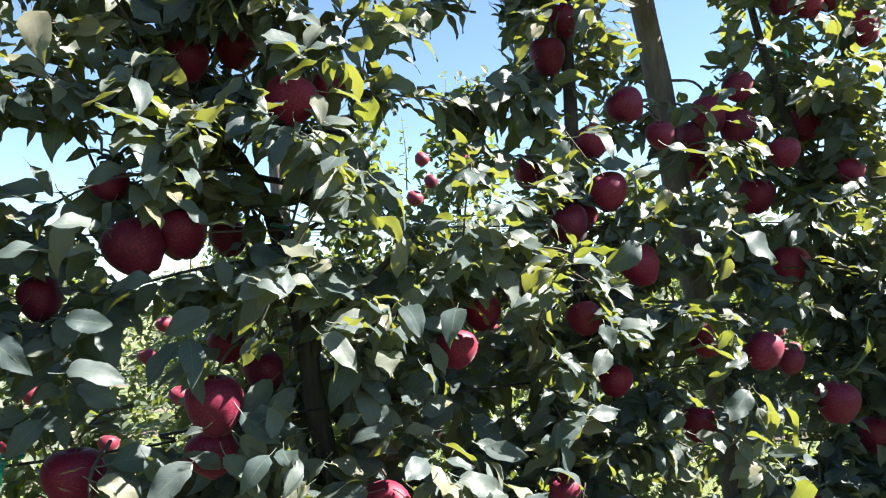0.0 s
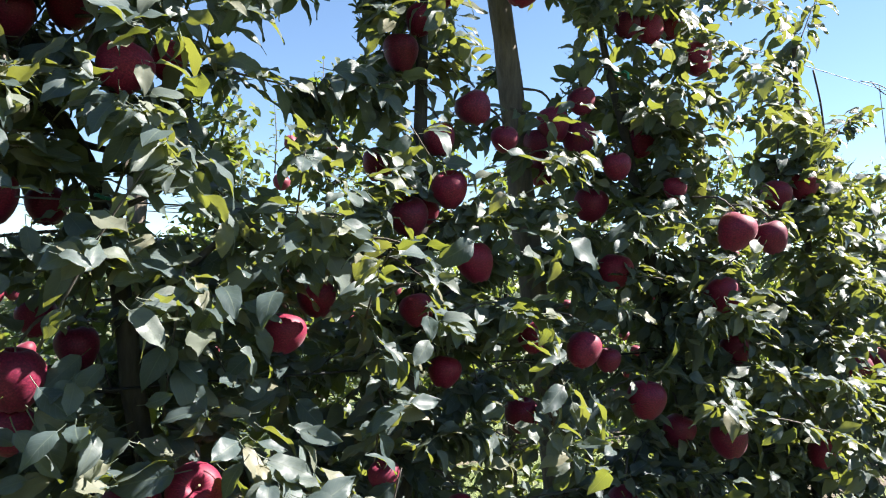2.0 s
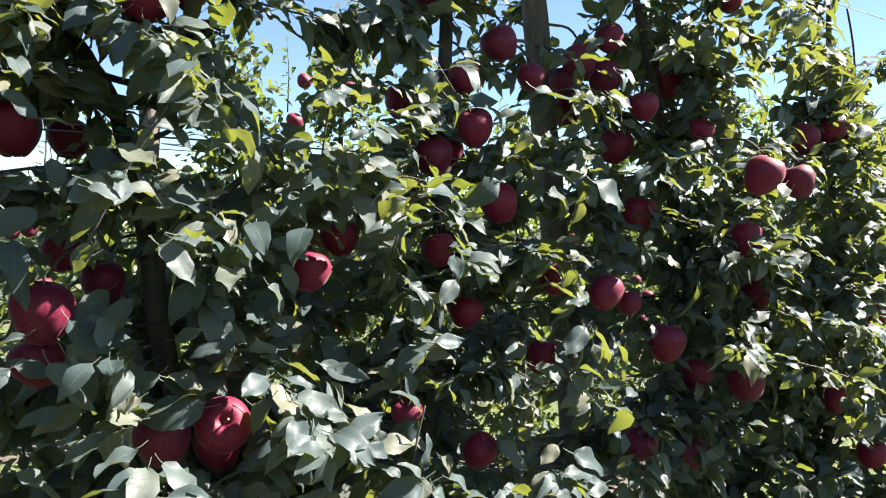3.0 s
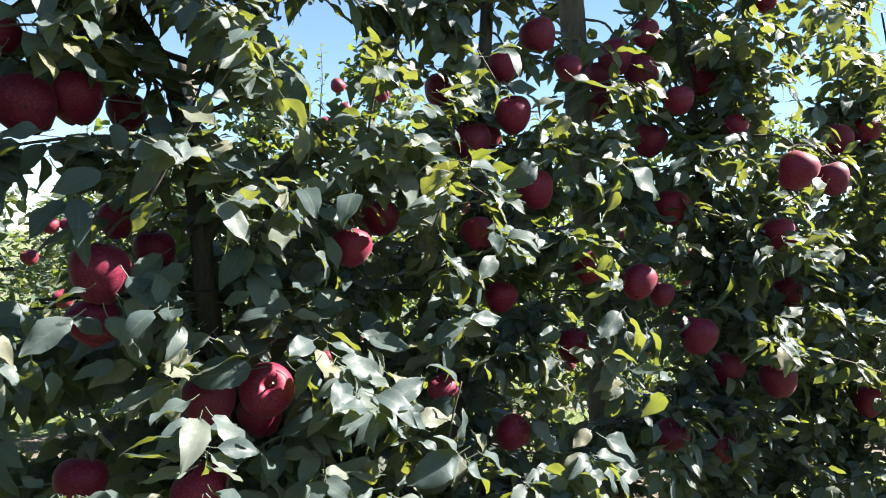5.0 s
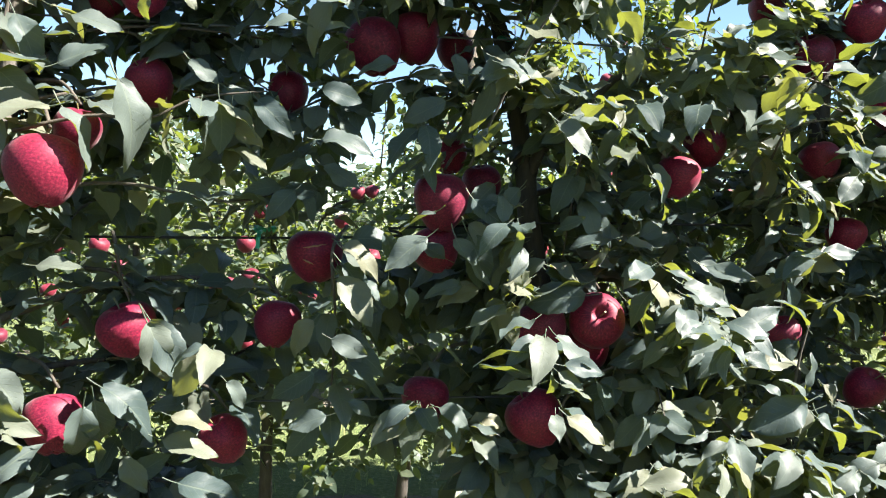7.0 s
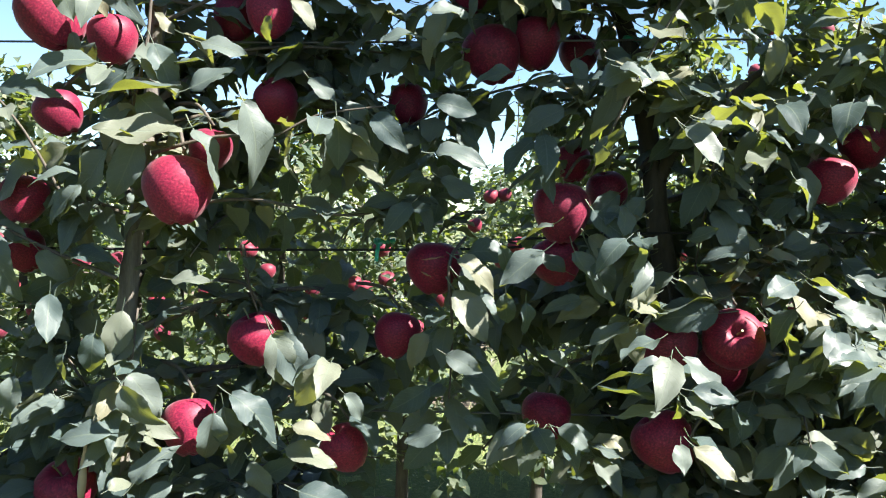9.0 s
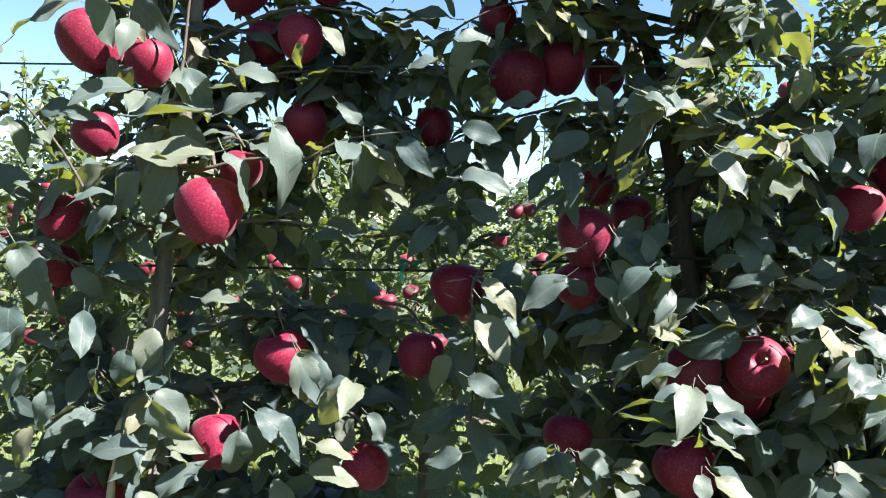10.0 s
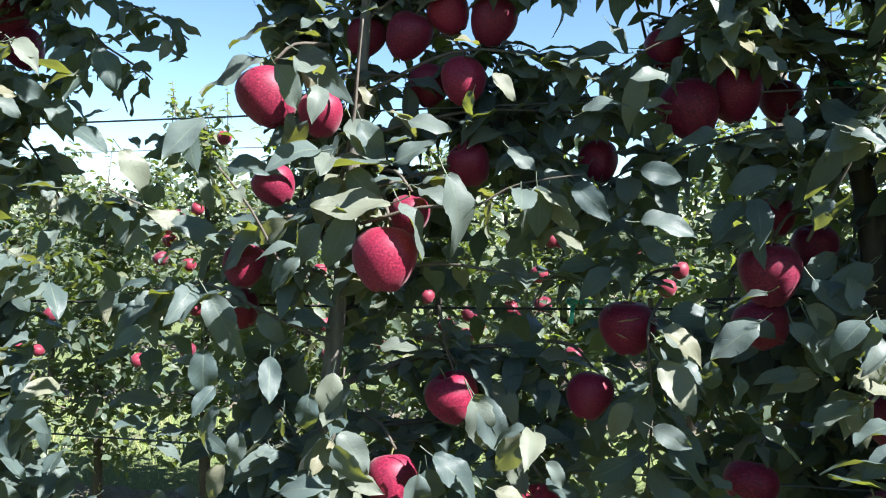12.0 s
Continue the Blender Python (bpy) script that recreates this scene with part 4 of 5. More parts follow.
def apple_tree(key, top, laterals, seed, spread=0.42, label="", girth=0.019, bark=BARK):
    rng = np.random.default_rng(seed)
    base = new("apple_tree")
    base.location = LEADERS[key][0]
    tagged(base, label, "apple tree", "apple trees in the front row")
    off = Vector(LEADERS[key][0])
    line = spline(LEADERS[key], 7)
    n = len(line)
    tube("trunk", [q - off for q in line], [girth * (1 - i / n) ** 0.8 + 0.0035 for i in range(n)], bark, base, 12, 0.22, seed)
    sites = []
    for i in range(laterals):
        h = 0.45 + (top - 0.45) * ((i + rng.random()) / laterals)
        q = min(line, key=lambda v: abs(v.z - h))
        az = rng.uniform(0, 2 * math.pi)
        reach = spread * rng.uniform(0.55, 1.15) * (1.0 if h < 1.9 else 0.75)
        d = Vector((math.cos(az), math.sin(az) * 0.72, 0))
        if d.y < 0:
            reach = min(reach, (q.y - 0.84) / -d.y)
        rise = rng.uniform(-0.05, 0.35)
        pts = [q, q + d * reach * 0.35 + Vector((0, 0, reach * rise * 0.6)), q + d * reach * 0.75 + Vector((0, 0, reach * rise * 0.7)), q + d * reach + Vector((0, 0, reach * (rise * 0.4 - 0.18)))]
        pts = spline(pts, 4)
        if all(kept(a, rng, 0.02) for a in pts[5:]) and not over_fruit(pts):
            m = len(pts)
            tube("limb", [a - off for a in pts], [0.005 * (1 - j / m) + 0.0014 for j in range(m)], TWIG if i % 2 else BARK, base, 5, 0.2, seed + i)
        leaves_along(pts, rng, 0.0125, sites, *((0.036, 0.074) if q.x < 0.6 else (0.034, 0.066)))
        for _ in range(4):
            j = rng.integers(3, len(pts) - 1)
            e = pts[j] + Vector((rng.normal(0, 0.10), rng.normal(-0.03, 0.09), rng.normal(-0.02, 0.11)))
            shoot = [pts[j], (pts[j] + e) / 2 + Vector((0, 0, 0.015)), e]
            leaves_along(spline(shoot, 3), rng, 0.013, sites, *((0.036, 0.074) if q.x < 0.6 else (0.034, 0.066)))
            if all(kept(a, rng, 0.02) for a in shoot) and not over_fruit(spline(shoot, 3)):
                tube("shoot", [a - off for a in spline(shoot, 3)], [0.0024, 0.0022, 0.002, 0.0018, 0.0016, 0.0014, 0.0012], TWIG, base, 4)
    for limb, thick in MAIN_LIMBS.get(key, []):
        pts = spline(limb, 6)
        tube("limb", [a - off for a in pts], [thick * (1 - 0.75 * j / len(pts)) for j in range(len(pts))], BARK, base, 8, 0.25, seed + 7)
        leaves_along(pts[len(pts) // 3:], rng, 0.03, sites)
    made = [f for f in FACE_LEAVES if min(LEADERS, key=lambda w: abs(LEADERS[w][2][0] - f[0].x)) == key]
    plain_count = len(made)
    for shoot, low, high in SHOOTS.get(key, []) + SHOOTS.get({"middle": "top", "left": "between", "centre": "across"}.get(key), []):
        pts = spline(shoot, 5)
        m = len(pts)
        tube("shoot", [a - off for a in pts], [0.0018 * (1 - j / m) + 0.0011 for j in range(m)], TWIG, base, 6, 0.15, seed + m)
        leaves_along(pts, rng, 0.013, made, low, high, 0.75)
    for fx, fy, fz, d in ALL_FRUIT:
        if min(LEADERS, key=lambda w: abs(LEADERS[w][2][0] - fx)) != key:
            continue
        top_of = Vector((fx + d * 0.06, fy + 0.005, fz + d * 0.58))
        stem = min(line, key=lambda v: abs(v.z - top_of.z - 0.05))
        back = (stem - top_of)
        back.z = 0
        back = back.normalized() * 0.07 if back.length > 0.07 else back
        end = top_of + back + Vector((0, 0.03, 0.035))
        pts = spline([top_of, top_of + back * 0.4 + Vector((0, 0.01, 0.03)), end], 3)
        tube("spur", [a - off for a in pts], [0.002, 0.0024, 0.0026, 0.0027, 0.0028, 0.003, 0.0032], TWIG, base, 5, 0.3, plain_count)
        for _ in range(0 if (fx, fy, fz, d) == TURNED else 1 if (fx, fy, fz, d) in LIT_SPOTS else 5):
            az = rng.uniform(0, 2 * math.pi)
            tip = Vector((math.cos(az), math.sin(az), rng.uniform(-0.35, 0.55))).normalized()
            if tip.y < -0.45 and tip.z < 0.1 and rng.random() < 0.6:
                continue
            size = rng.uniform(0.045, 0.072)
            made.insert(plain_count, (top_of + Vector((0, 0, 0.006)) + tip * size * 0.3, tip, Vector((rng.normal(0, 0.3), rng.normal(-0.2, 0.3), 1.0)), size))
            plain_count += 1
    made = [s for i, s in enumerate(made[:plain_count]) if not covers(s)] + [s for s in made[plain_count:] if clear_for_view_and_sun(s[0] + s[1] * s[3] * 0.5, rng, s[3])]
    made = [(Vector(b), Vector(way).normalized(), Vector(up), Vector(way).length) for b, way, up in MARKED_LEAVES_A + MARKED_LEAVES_B + MARKED_LEAVES_C if min(LEADERS, key=lambda w: abs(LEADERS[w][2][0] - b[0])) == key] + made
    if key == "left":
        tube("dry_shoot", [a - off for a in spline([(-0.53, 0.96, 1.10), (-0.515, 0.945, 1.17), (-0.50, 0.93, 1.23), (-0.485, 0.935, 1.25)], 4)], [0.004 + 0.002 * math.sin(j) for j in range(13)], DRY, base, 6, 0.4, 4, "dry pale beige shoot")
    sites = [s for s in sites if s[0].y > 0.70 and (s[0].y < 1.13 or rng.random() < 0.8) and kept(s[0] + s[1] * s[3] * 0.5, rng, s[3])]
    sites.sort(key=lambda s: s[0].y + 0.35 * abs(s[0].z - 1.6))
    sites = made + sites
    near, rest = sites[:300], sites[300:]
    move = Matrix.Translation(-off)
    inner = [s for s in rest if s[0].y > 1.06 or s[0].z < 0.9 or s[0].z > 2.45]
    outer = [s for s in rest if not (s[0].y > 1.06 or s[0].z < 0.9 or s[0].z > 2.45)]
    crown = new("foliage", foliage_mesh("foliage", [move @ leaf_matrix(*s) for s in outer], MID_SHAPES, LEAF, rng))
    depth = new("inner_foliage", foliage_mesh("inner_foliage", [move @ leaf_matrix(*s) for s in inner], BACK_SHAPES, LEAF, rng))
    for ob in (crown, depth):
        ob.parent = base
        tagged(ob, kind="stuff")
    for s in near:
        ob = new("leaf", NEAR_LEAF_MESHES[rng.integers(0, len(NEAR_LEAF_MESHES))])
        ob.parent = crown
        ob.matrix_basis = move @ leaf_matrix(*s)
    return len(sites)


apple_tree("edge", 2.6, 54, 11, 0.46, "apple tree with drooping leafy shoots beside the wire")
apple_tree("left", 2.45, 72, 12, 0.50, "slim grey-stemmed apple tree laden with red fruit", 0.016, GREY_BARK)
apple_tree("middle", 2.4, 72, 13, 0.52, "dark-trunked apple tree bending over, hung with red apples")
apple_tree("centre", 2.7, 60, 14, 0.42, "upright thin-stemmed apple tree full of dark red fruit")
apple_tree("right", 2.55, 64, 15, 0.48, "forked leaning apple tree with sunlit yellow-green leaves")
apple_tree("outer", 2.35, 56, 16, 0.48, "leafy apple tree with a bare top under the wire", 0.012)
apple_tree("last", 2.0, 46, 17, 0.48, "low leafy apple tree at the end of the view")


# ---- fruit ----
def apple_mesh(name, mat, rings=22, sides=22, tall=0.94, lobes=0.03, seed=0):
    """An apple of unit diameter, its middle at the origin: stalk hollow on top, five-lobed base with a shallow eye."""
    rng = np.random.default_rng(seed)
    verts, faces = [], []
    skew = rng.uniform(-0.06, 0.06, 2)
    for i in range(rings + 1):
        a = math.pi * (i / rings - 0.115 * math.sin(2 * math.pi * i / rings))
        c, s = math.cos(a), math.sin(a)
        r = 0.49 * max(0.0, s) ** 0.93 * (1 + 0.23 * c)
        z = 0.5 * tall * c
        z -= 0.17 * math.exp(-(r / 0.13) ** 2) * (c > 0)
        z += 0.11 * math.exp(-(r / 0.12) ** 2) * (c < 0)
        for j in range(sides):
            t = 2 * math.pi * j / sides
            k5 = 1 + lobes * math.cos(5 * t + seed) * (0.35 - 0.65 * c)
            verts.append((r * k5 * math.cos(t) + skew[0] * z, r * k5 * math.sin(t) + skew[1] * z, z + (0.02 * math.cos(5 * t + seed) if c < -0.7 else 0) * (r > 0.05)))
    for i in range(rings):
        for j in range(sides):
            b = (j + 1) % sides
            faces.append((i * sides + j, (i + 1) * sides + j, (i + 1) * sides + b, i * sides + b))
    me = bpy.data.meshes.new(name)
    me.from_pydata(verts, [], faces)
    bm = bmesh.new()
    bm.from_mesh(me)
    bmesh.ops.remove_doubles(bm, verts=bm.verts, dist=1e-5)
    bm.to_mesh(me)
    bm.free()
    me.materials.append(mat)
    me.polygons.foreach_set("use_smooth", np.ones(len(me.polygons), dtype=bool))
    return me


APPLE_MESHES = [apple_mesh("apple", APPLE, tall=h, lobes=l, seed=i) for i, (h, l) in enumerate(((1.04, 0.03), (1.12, 0.045), (1.0, 0.02), (1.08, 0.06)))]
FAR_APPLE_MESHES = [apple_mesh("apple", FAR_APPLE, 8, 10, 0.92, 0.03, i) for i in range(2)]
sv, sf = tube_data(spline([(0, 0, 0.30), (0.03, 0.0, 0.45), (0.08, 0.02, 0.62)], 3), [0.016] * 6 + [0.024], 5)
STALK_MESH = bpy.data.meshes.new("stalk")
STALK_MESH.from_pydata(sv, [], [tuple(dict.fromkeys(q)) for q in sf])
STALK_MESH.materials.append(STALK)


def calyx_mesh():
    """Five dry sepals in the eye of the fruit."""
    verts, faces = [], []
    for j in range(5):
        t = 2 * math.pi * j / 5
        for k2, (r, w, z) in enumerate(((0.015, 0.02, -0.36), (0.05, 0.022, -0.40), (0.07, 0.004, -0.43))):
            for s in (-1, 1):
                verts.append((r * math.cos(t) - s * w * math.sin(t), r * math.sin(t) + s * w * math.cos(t), z))
        b = j * 6
        faces += [(b, b + 1, b + 3, b + 2), (b + 2, b + 3, b + 5, b + 4)]
    me = bpy.data.meshes.new("calyx")
    me.from_pydata(verts, [], faces)
    me.materials.append(CALYX)
    return me


CALYX_MESH = calyx_mesh()


def apple(spot, rng, label, tilt=None):
    x, y, z, d = spot
    ob = new("apple", APPLE_MESHES[rng.integers(0, 4)])
    turn = Euler((rng.normal(0, 0.28), rng.normal(0, 0.28), rng.uniform(0, 6.28))) if tilt is None else Euler([radians(a) for a in tilt])
    ob.matrix_basis = Matrix.LocRotScale((x, y, z), turn, (d * 0.95, d * 0.95, d * 0.95))
    tagged(ob, label, "apple", "apples in the front row")
    for name, me in (("stalk", STALK_MESH), ("calyx", CALYX_MESH)):
        part_ob = new(name, me)
        part_ob.parent = ob
    return ob


rng = np.random.default_rng(5)
for spots, label in ((LEFT_FRUIT, "ripe red apple hanging on the slim grey-stemmed tree"), (EDGE_FRUIT, "red apple in a tight cluster beside the wire"), (MIDDLE_FRUIT, "ripe dark red apple on the dark-trunked tree"), (CENTRE_FRUIT, "dark red apple close to the upright stem and post"), (RIGHT_FRUIT, "dark red apple clustered on the forked tree"), (OUTER_FRUIT, "red apple among yellow-green leaves under the wire")):
    for spot in spots:
        apple(spot, rng, label)
turned = apple(TURNED, rng, "pale pink sunlit apple with its stalk hollow turned outward", (66, 0, -14))
turned.children[0].scale = (1.5, 1.5, 0.64)
apple(HANGING, rng, "large sunlit pink-red apple hanging low on its stalk", (-8, 4, 40))
split = apple(SPLIT, rng, "dark red apple with two dry splits in its skin", (0, 0, 0))
for c, (a0, a1, z0, z1) in enumerate(((-2.15, -1.15, 0.17, 0.25), (-2.0, -1.62, -0.02, -0.10))):
    pts = [(0.5 * 0.985 * math.cos(a0 + (a1 - a0) * i / 6) * math.cos(z0 + (z1 - z0) * i / 6), 0.5 * 0.985 * math.sin(a0 + (a1 - a0) * i / 6) * math.cos(z0), z0 + (z1 - z0) * i / 6 + 0.012 * math.sin(3 * i)) for i in range(7)]
    tube("split", pts, [0.004, 0.012, 0.016, 0.018, 0.015, 0.01, 0.003], CRACK, split, 6, 0.3, c, "dry brown split in the skin")


# ---- trellis ----
def wire(points, radius, mat, label):
    pts = spline(points, 8)
    ob = tube("trellis_wire", pts, [radius] * len(pts), mat, None, 6)
    return tagged(ob, label, "wire", "trellis wires")


wire([(-6, 1.06, 1.735), (-0.9, 1.05, 1.746), (0.5, 1.05, 1.764), (2.0, 1.07, 1.775), (9, 1.1, 1.78)], 0.0016, STEEL, "thin galvanised trellis wire strung along the row")
wire([(-6, 1.16, 2.22), (-0.5, 1.17, 2.22), (0.4, 1.18, 2.275), (0.65, 1.18, 2.30), (1.05, 1.15, 2.33), (2.13, 1.05, 2.29), (9, 1.05, 2.29)], 0.0011, STEEL, "thin galvanised top wire strung from post to post")
wire([(-6, 1.05, 1.41), (-0.56, 1.06, 1.443), (0.1, 1.06, 1.470), (0.5, 1.07, 1.485), (2.0, 1.1, 1.49), (9, 1.1, 1.5)], 0.0022, BLACK, "black drip hose slung along the row")
wire([(-6, 1.08, 1.18), (0, 1.08, 1.2), (9, 1.1, 1.2)], 0.0016, STEEL, "thin galvanised lower wire along the row")


def wire_tail(points, radius, mat, label):
    pts = spline(points, 5)
    tagged(tube("wire_tail", pts, [radius] * len(pts), mat, None, 6), label, "wire", "loose wire ends")


rng = np.random.default_rng(21)
for c in range(3):
    pts = [(0.462 + 0.006 * c + 0.018 * math.cos(a * 1.7 + c) + 0.004 * a, 1.165 + 0.012 * math.sin(a + c), 2.276 + 0.011 * math.sin(a * 2.1 + c * 1.4) - 0.004 * c) for a in np.linspace(0, 6.5, 11)]
    wire_tail(pts, 0.0015, BLACK, "black twisted cord knotted on the top wire")
wire_tail([(0.60, 1.18, 2.30), (0.625, 1.17, 2.312), (0.645, 1.17, 2.285), (0.67, 1.17, 2.29), (0.66, 1.17, 2.305)], 0.0022, BLACK, "black cord end hanging on the top wire")
wire_tail([(2.36, 1.05, 2.296), (2.46, 1.05, 2.302), (2.56, 1.05, 2.29), (2.54, 1.05, 2.275), (2.47, 1.05, 2.285), (2.42, 1.05, 2.305)], 0.0016, STEEL, "loose wire looped back over the top wire")
wire_tail([(2.47, 1.05, 2.30), (2.49, 1.05, 2.20), (2.51, 1.05, 2.10), (2.54, 1.05, 1.98)], 0.0013, STEEL, "thin wire hanging from the top wire")
wire_tail([(2.10, 1.05, 2.285), (2.115, 1.04, 2.20), (2.13, 1.04, 2.14), (2.14, 1.04, 2.08)], 0.003, BLACK, "black cord hanging from the top wire")


def post(foot, head, r0, r1, seed, label):
    rng = np.random.default_rng(seed)
    ob = new("trellis_post")
    ob.location = foot
    f, h = Vector(foot), Vector(head)
    n = 26
    pts = [(h - f) * (i / n) + Vector((0.004 * math.sin(i * 0.9 + seed), 0.004 * math.cos(i * 0.7), 0)) for i in range(n + 1)]
    tube("shaft", pts, [r0 + (r1 - r0) * i / n + 0.0015 * math.sin(i * 2.3) for i in range(n + 1)], WOOD, ob, 16, 0.07, seed)
    for i in range(7):
        a = rng.uniform(-2.6, -0.5)
        i0 = int(rng.integers(2, n - 8))
        line = []
        for j in range(7):
            r = r0 + (r1 - r0) * (i0 + j) / n
            line.append(pts[i0 + j] + Vector((math.cos(a + 0.02 * j) * r * 0.98, math.sin(a + 0.02 * j) * r * 0.98, 0)))
        tube("check", line, [0.0006, 0.002, 0.0028, 0.003, 0.0026, 0.0018, 0.0006], CALYX, ob, 5, 0.0, i, "dark drying check in the wood")
    return tagged(ob, label, "post", "trellis posts")


post((1.47, 1.20, -0.02), (1.0, 1.20, 2.75), 0.047, 0.023, 3, "weathered round wooden post leaning in the front row")


def tie(at, turn, label="green plastic tie clipped round a stem"):
    pts = [(0.014 * math.cos(a), 0.014 * math.sin(a), 0.003 * math.sin(2 * a)) for a in np.linspace(0, 5.6, 14)] + [(0.024, -0.016, -0.004), (0.034, -0.020, -0.012), (0.036, -0.022, -0.026)]
    v, f = tube_data(pts, [0.0032] * len(pts), 6)
    me = bpy.data.meshes.new("stem_tie")
    me.from_pydata(v, [], [tuple(dict.fromkeys(q)) for q in f])
    me.materials.append(GREEN)
    ob = new("stem_tie", me)
    ob.matrix_basis = Matrix.LocRotScale(at, Euler((0, 0, turn)), None)
    tagged(ob, label, "tie", "stem ties")


tie((0.248, 1.09, 1.77), -0.6)
tie((1.347, 1.09, 2.155), -1.2)
tie((2.03, 1.05, 2.08), -1.0)
tie((-0.118, 1.04, 1.462), -1.2)


# ---- rows behind ----
def far_tree(at, height, seed, leaves, shapes=FAR_SHAPES, size=(0.045, 0.085), group="apple trees in the second row", wide=0.38, label="leafy apple tree with pink-red fruit in the row behind", limbs=True, upright=0):
    rng = np.random.default_rng(seed)
    base = new("apple_tree")
    base.location = at
    tagged(base, label, "apple tree", group)
    lean = rng.normal(0, 0.05)
    line = spline([(0, 0, 0), (lean * 0.5, 0, height * 0.4), (lean, 0.02, height * 0.75), (lean * 1.3, 0, height)], 4)
    tube("trunk", line, [0.028 * (1 - i / 13.0) + 0.004 for i in range(13)], BARK, base, 6, 0.2, seed)
    mats, per = [], 26
    for i in range(leaves // per):
        h = 0.35 + (height - 0.35) * (i + rng.random()) / (leaves // per)
        q = min(line, key=lambda v: abs(v.z - h))
        az = rng.uniform(0, 2 * math.pi)
        top = max(0.0, (h - height * 0.7) / (height * 0.3))
        reach = wide * rng.uniform(0.4, 1.2) * (1 - 0.65 * top)
        d = Vector((math.cos(az), math.sin(az), rng.uniform(-0.15, 0.45) + 0.9 * top))
        tipq = q + d * reach
        if i % 4 == 0 and limbs:
            tube("limb", [q, q + d * reach * 0.5 + Vector((0, 0, 0.03)), tipq], [0.007, 0.004, 0.0015], TWIG, base, 4)
        for _ in range(per):
            f = rng.random() ** 0.7
            place = q + d * reach * f + Vector(rng.normal(0, 0.045, 3)) + Vector((0, 0, -0.05 * f * f))
            a2 = rng.uniform(0, 2 * math.pi)
            mats.append(leaf_matrix(place, (math.cos(a2), math.sin(a2), rng.uniform(-0.9, 0.5)), (rng.normal(0, 0.5), rng.normal(0, 0.5) - 0.3, 1), rng.uniform(*size)))
    for _ in range(upright):
        foot = line[-3] + Vector((rng.normal(0, 0.16), rng.normal(0, 0.08), rng.uniform(-0.1, 0.1)))
        end = foot + Vector((rng.normal(0, 0.04), rng.normal(0, 0.03), rng.uniform(0.28, 0.5)))
        tube("shoot", [foot, (foot + end) / 2 + Vector((0.01, 0, 0)), end], [0.004, 0.003, 0.0015], TWIG, base, 4)
        for j in range(16):
            a2 = j * 2.4 + rng.normal(0, 0.3)
            mats.append(leaf_matrix(foot + (end - foot) * (0.15 + 0.85 * j / 16), (math.cos(a2), math.sin(a2), rng.uniform(0.1, 0.8)), (-math.cos(a2), -math.sin(a2), 1.2), rng.uniform(0.035, 0.055)))
    crown = new("foliage", foliage_mesh("foliage", mats, shapes, FAR_LEAF, rng))
    crown.parent = base
    tagged(crown, kind="stuff")
    return base


def top_of_second_row(x):
    return float(np.interp(x, [-4.5, -2.9, -2.3, -1.7, -1.0, -0.2, 0.5, 0.9, 1.15, 1.5, 2.0, 3.0, 4.5, 8.0], [1.6, 1.55, 2.12, 1.88, 1.85, 1.85, 1.92, 2.2, 2.68, 2.72, 2.5, 2.1, 2.5, 2.7]))


ROW2, ROW3 = 3.35, 5.65
x, i = -4.6, 0
while x < 8.5:
    far_tree((x, ROW2 + 0.05 * math.sin(i * 2.1), 0), top_of_second_row(x) + 0.05 * math.sin(i * 1.7), 100 + i, 2700 if 0.8 < x < 1.9 else 1900 if x < 4 else 1300, upright=5 if x < -0.7 else 2)
    x += 0.62
    i += 1
third = [far_tree((-9 + 0.8 * j, ROW3, 0), 2.0, 200 + j, 1200, size=(0.06, 0.1), group="apple trees in the third row", wide=0.5, label="leafy apple tree two rows behind", limbs=False) for j in range(4)]
for j in range(4, 34):
    copy_thing(third[j % 4], pose(-9 + 0.8 * j, ROW3 + 0.1 * math.sin(j * 1.9), 0, 0, 0, 90 * j) @ Matrix.Diagonal((1, 1, 0.95 + 0.1 * math.sin(j * 2.7), 1)))
for row, y in enumerate((8.0, 10.4, 13.0)):
    for j in range(26):
        copy_thing(third[(j + row) % 4], pose(-16 + 1.5 * j, y + 0.2 * math.sin(j * 1.3), 0, 0, 0, 90 * j + 40) @ Matrix.Diagonal((1.6, 1.3, 1.02 + 0.08 * math.sin(j * 2.1 + row), 1)))

# the front row goes on to both sides; an unseen row is added behind the camera to cut the fill light
for j in range(9):
    for side in (-1, 1):
        x = -1.95 - 0.7 * j if side < 0 else 3.6 + 0.7 * j
        tagged(copy_thing(third[(j + side) % 4], pose(x, 1.12 + 0.04 * math.sin(j * 2.3), 0, 0, 0, 90 * j + 30) @ Matrix.Diagonal((0.85, 0.8, 1.08 + 0.06 * math.sin(j * 1.9), 1))), "leafy apple tree further along the front row", group="apple trees along the front row")
for j in range(22):
    tagged(copy_thing(third[j % 4], pose(-8 + 0.75 * j, -1.75 + 0.06 * math.sin(j * 1.7), 0, 0, 0, 90 * j + 60) @ Matrix.Diagonal((0.95, 0.8, 1.1 + 0.07 * math.sin(j * 2.9), 1))), "unseen apple tree added behind the camera to deepen the shade", group="apple trees across the alley")

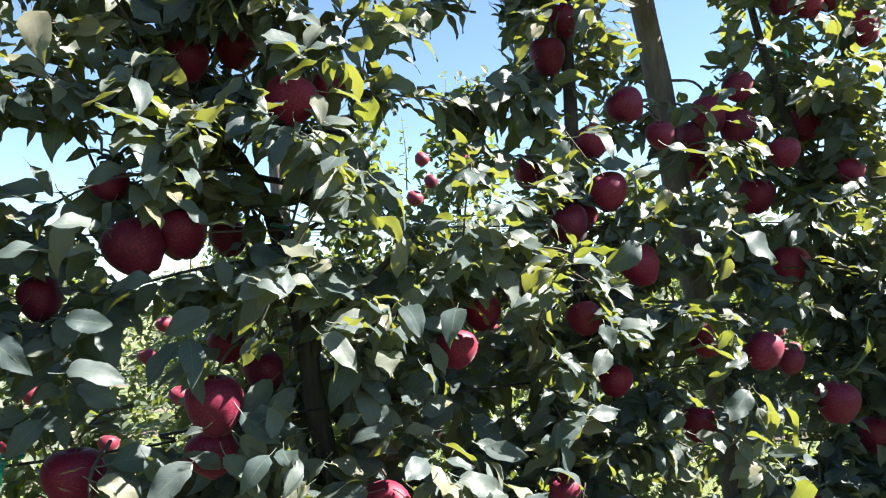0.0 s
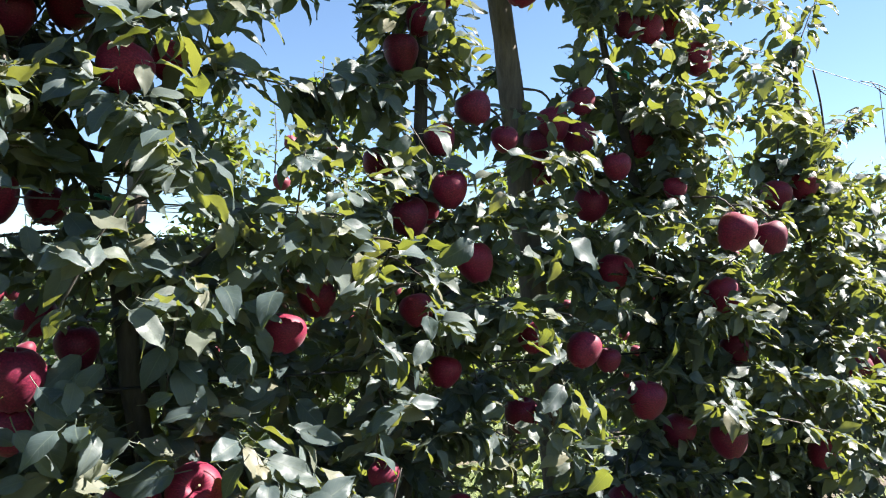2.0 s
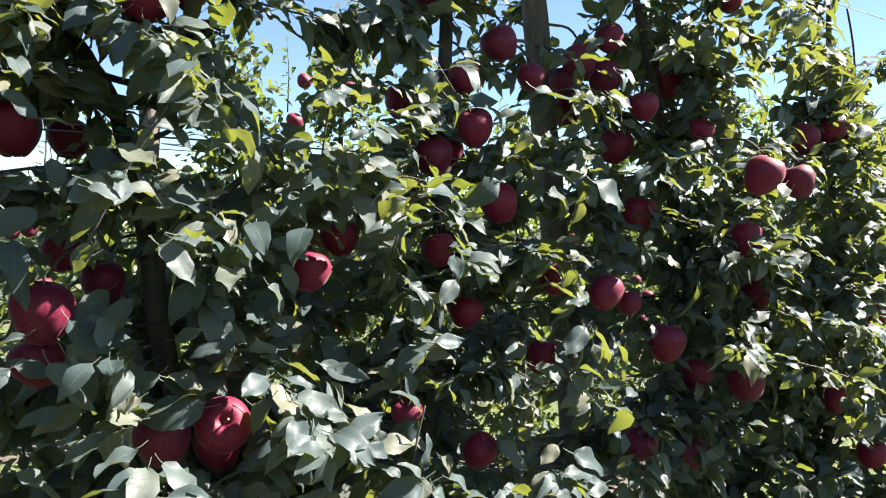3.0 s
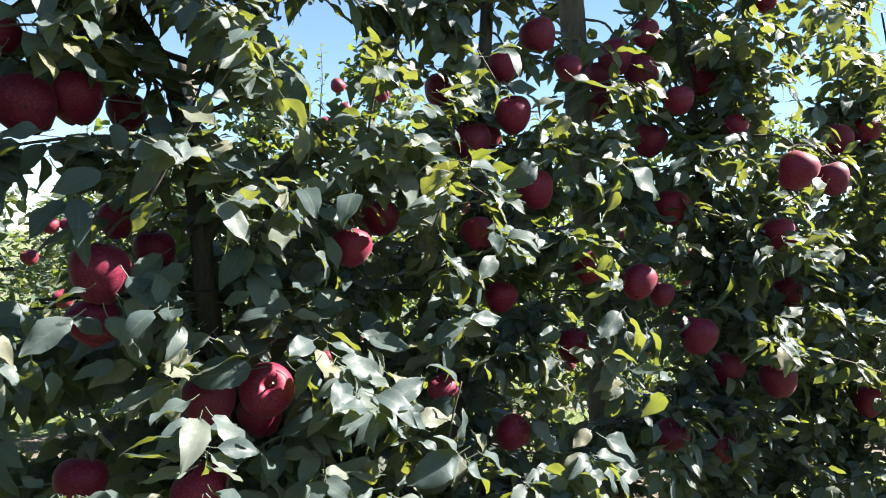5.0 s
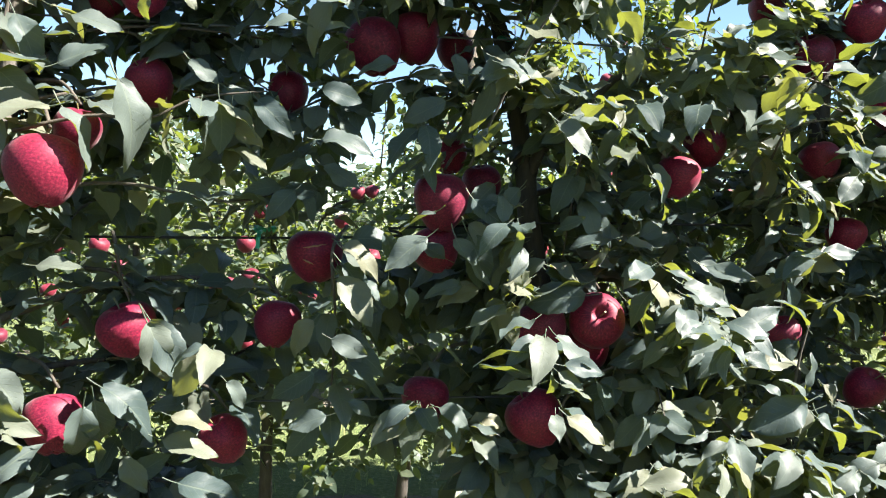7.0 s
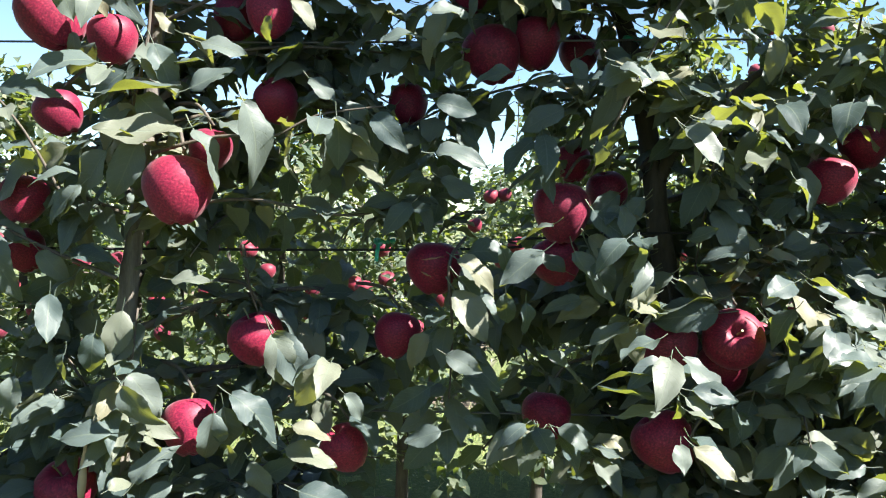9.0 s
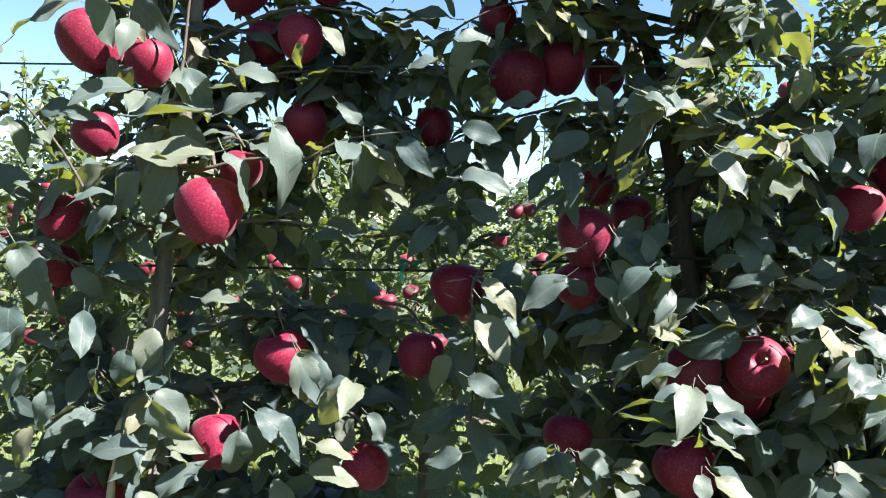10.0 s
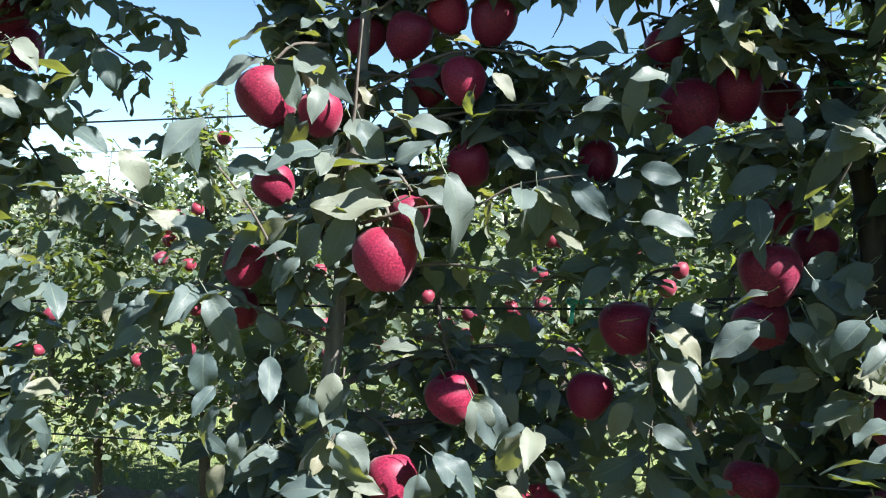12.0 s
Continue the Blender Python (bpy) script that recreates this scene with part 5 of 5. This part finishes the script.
rng = np.random.default_rng(8)
SECOND_FRUIT = [
    (1.25, 3.0, 2.28), (1.30, 3.02, 2.18), (1.47, 3.0, 2.27), (1.22, 3.03, 2.10), (-1.894, 3.24, 1.979),
    (-2.045, 3.24, 1.629), (-2.196, 3.24, 1.47), (-2.094, 3.24, 1.351), (-1.952, 3.24, 1.022), (-2.209, 3.24, 1.536),
    (-0.292, 3.24, 1.483), (0.137, 3.24, 1.577), (-0.257, 3.24, 1.483), (-0.48, 3.24, 1.17), (-0.85, 3.24, 1.049),
    (-2.134, 3.24, 1.597), (0.067, 3.24, 1.447), (0.199, 3.24, 1.586), (1.52, 3.24, 1.099), (1.912, 3.0, 0.845),
    (1.338, 3.24, 1.685), (-2.057, 3.24, 1.127), (-1.963, 3.0, 0.966), (-0.668, 3.24, 1.143), (-0.329, 3.24, 1.192),
]
for i in range(85):
    x = rng.uniform(-4.4, 5.5)
    z = rng.uniform(0.9, max(1.2, top_of_second_row(x) - 0.42))
    d = rng.uniform(0.068, 0.085)
    ob = new("apple", FAR_APPLE_MESHES[i % 2])
    spot = SECOND_FRUIT[i] if i < len(SECOND_FRUIT) else (x, ROW2 - rng.uniform(0.12, 0.42), z)
    ob.matrix_basis = Matrix.LocRotScale(spot, Euler((rng.normal(0, 0.3), rng.normal(0, 0.3), rng.uniform(0, 6))), (d, d, d))
    tagged(ob, "pink-red sunlit apple in the row behind", "apple", "apples in the second row")
wire([(-9, ROW2 - 0.02, 1.9), (0.4, ROW2 - 0.02, 1.955), (1.2, ROW2 - 0.02, 1.99), (9, ROW2, 2.0)], 0.0022, STEEL, "thin galvanised wire along the row behind")
wire([(-9, ROW2 - 0.02, 1.42), (0.4, ROW2 - 0.02, 1.45), (9, ROW2, 1.5)], 0.0022, STEEL, "thin galvanised lower wire along the row behind")
post((0.66, ROW2, 0), (0.66, ROW2, 2.36), 0.045, 0.042, 7, "pale round wooden post in the row behind")


# ---- grass ----
def grass():
    rng = np.random.default_rng(3)
    verts, faces = [], []
    for i in range(9000):
        x, y = rng.uniform(-5, 6), rng.uniform(1.5, 5.4)
        if abs((y - 1.1 + 1.15) % 2.3 - 1.15) < 0.35 and rng.random() < 0.85:
            continue
        h, w, a = rng.uniform(0.05, 0.14), rng.uniform(0.002, 0.004), rng.uniform(0, 6.28)
        bx, by = rng.normal(0, 0.04, 2)
        c, s = math.cos(a) * w, math.sin(a) * w
        b = len(verts)
        verts += [(x - c, y - s, -0.03), (x + c, y + s, -0.03), (x - s * 0.7, y + c * 0.7, -0.03), (x + bx, y + by, h)]
        faces += [(b, b + 1, b + 3), (b + 1, b + 2, b + 3), (b + 2, b, b + 3)]
    m, n, k, p = material("grass_blade")
    geo = n.new("ShaderNodeNewGeometry")
    r = ramp(n, [(0.0, (0.07, 0.13, 0.02)), (0.6, (0.15, 0.22, 0.04)), (1.0, (0.34, 0.31, 0.12))])
    k.new(geo.outputs["Random Per Island"], r.inputs[0])
    k.new(r.outputs[0], p.inputs["Base Color"])
    p.inputs["Roughness"].default_value = 0.6
    ob = new("grass", mesh_from("grass", verts, faces, m, None, False))
    tagged(ob, "short yellow-green grass in the alleys", "grass", kind="stuff")


grass()
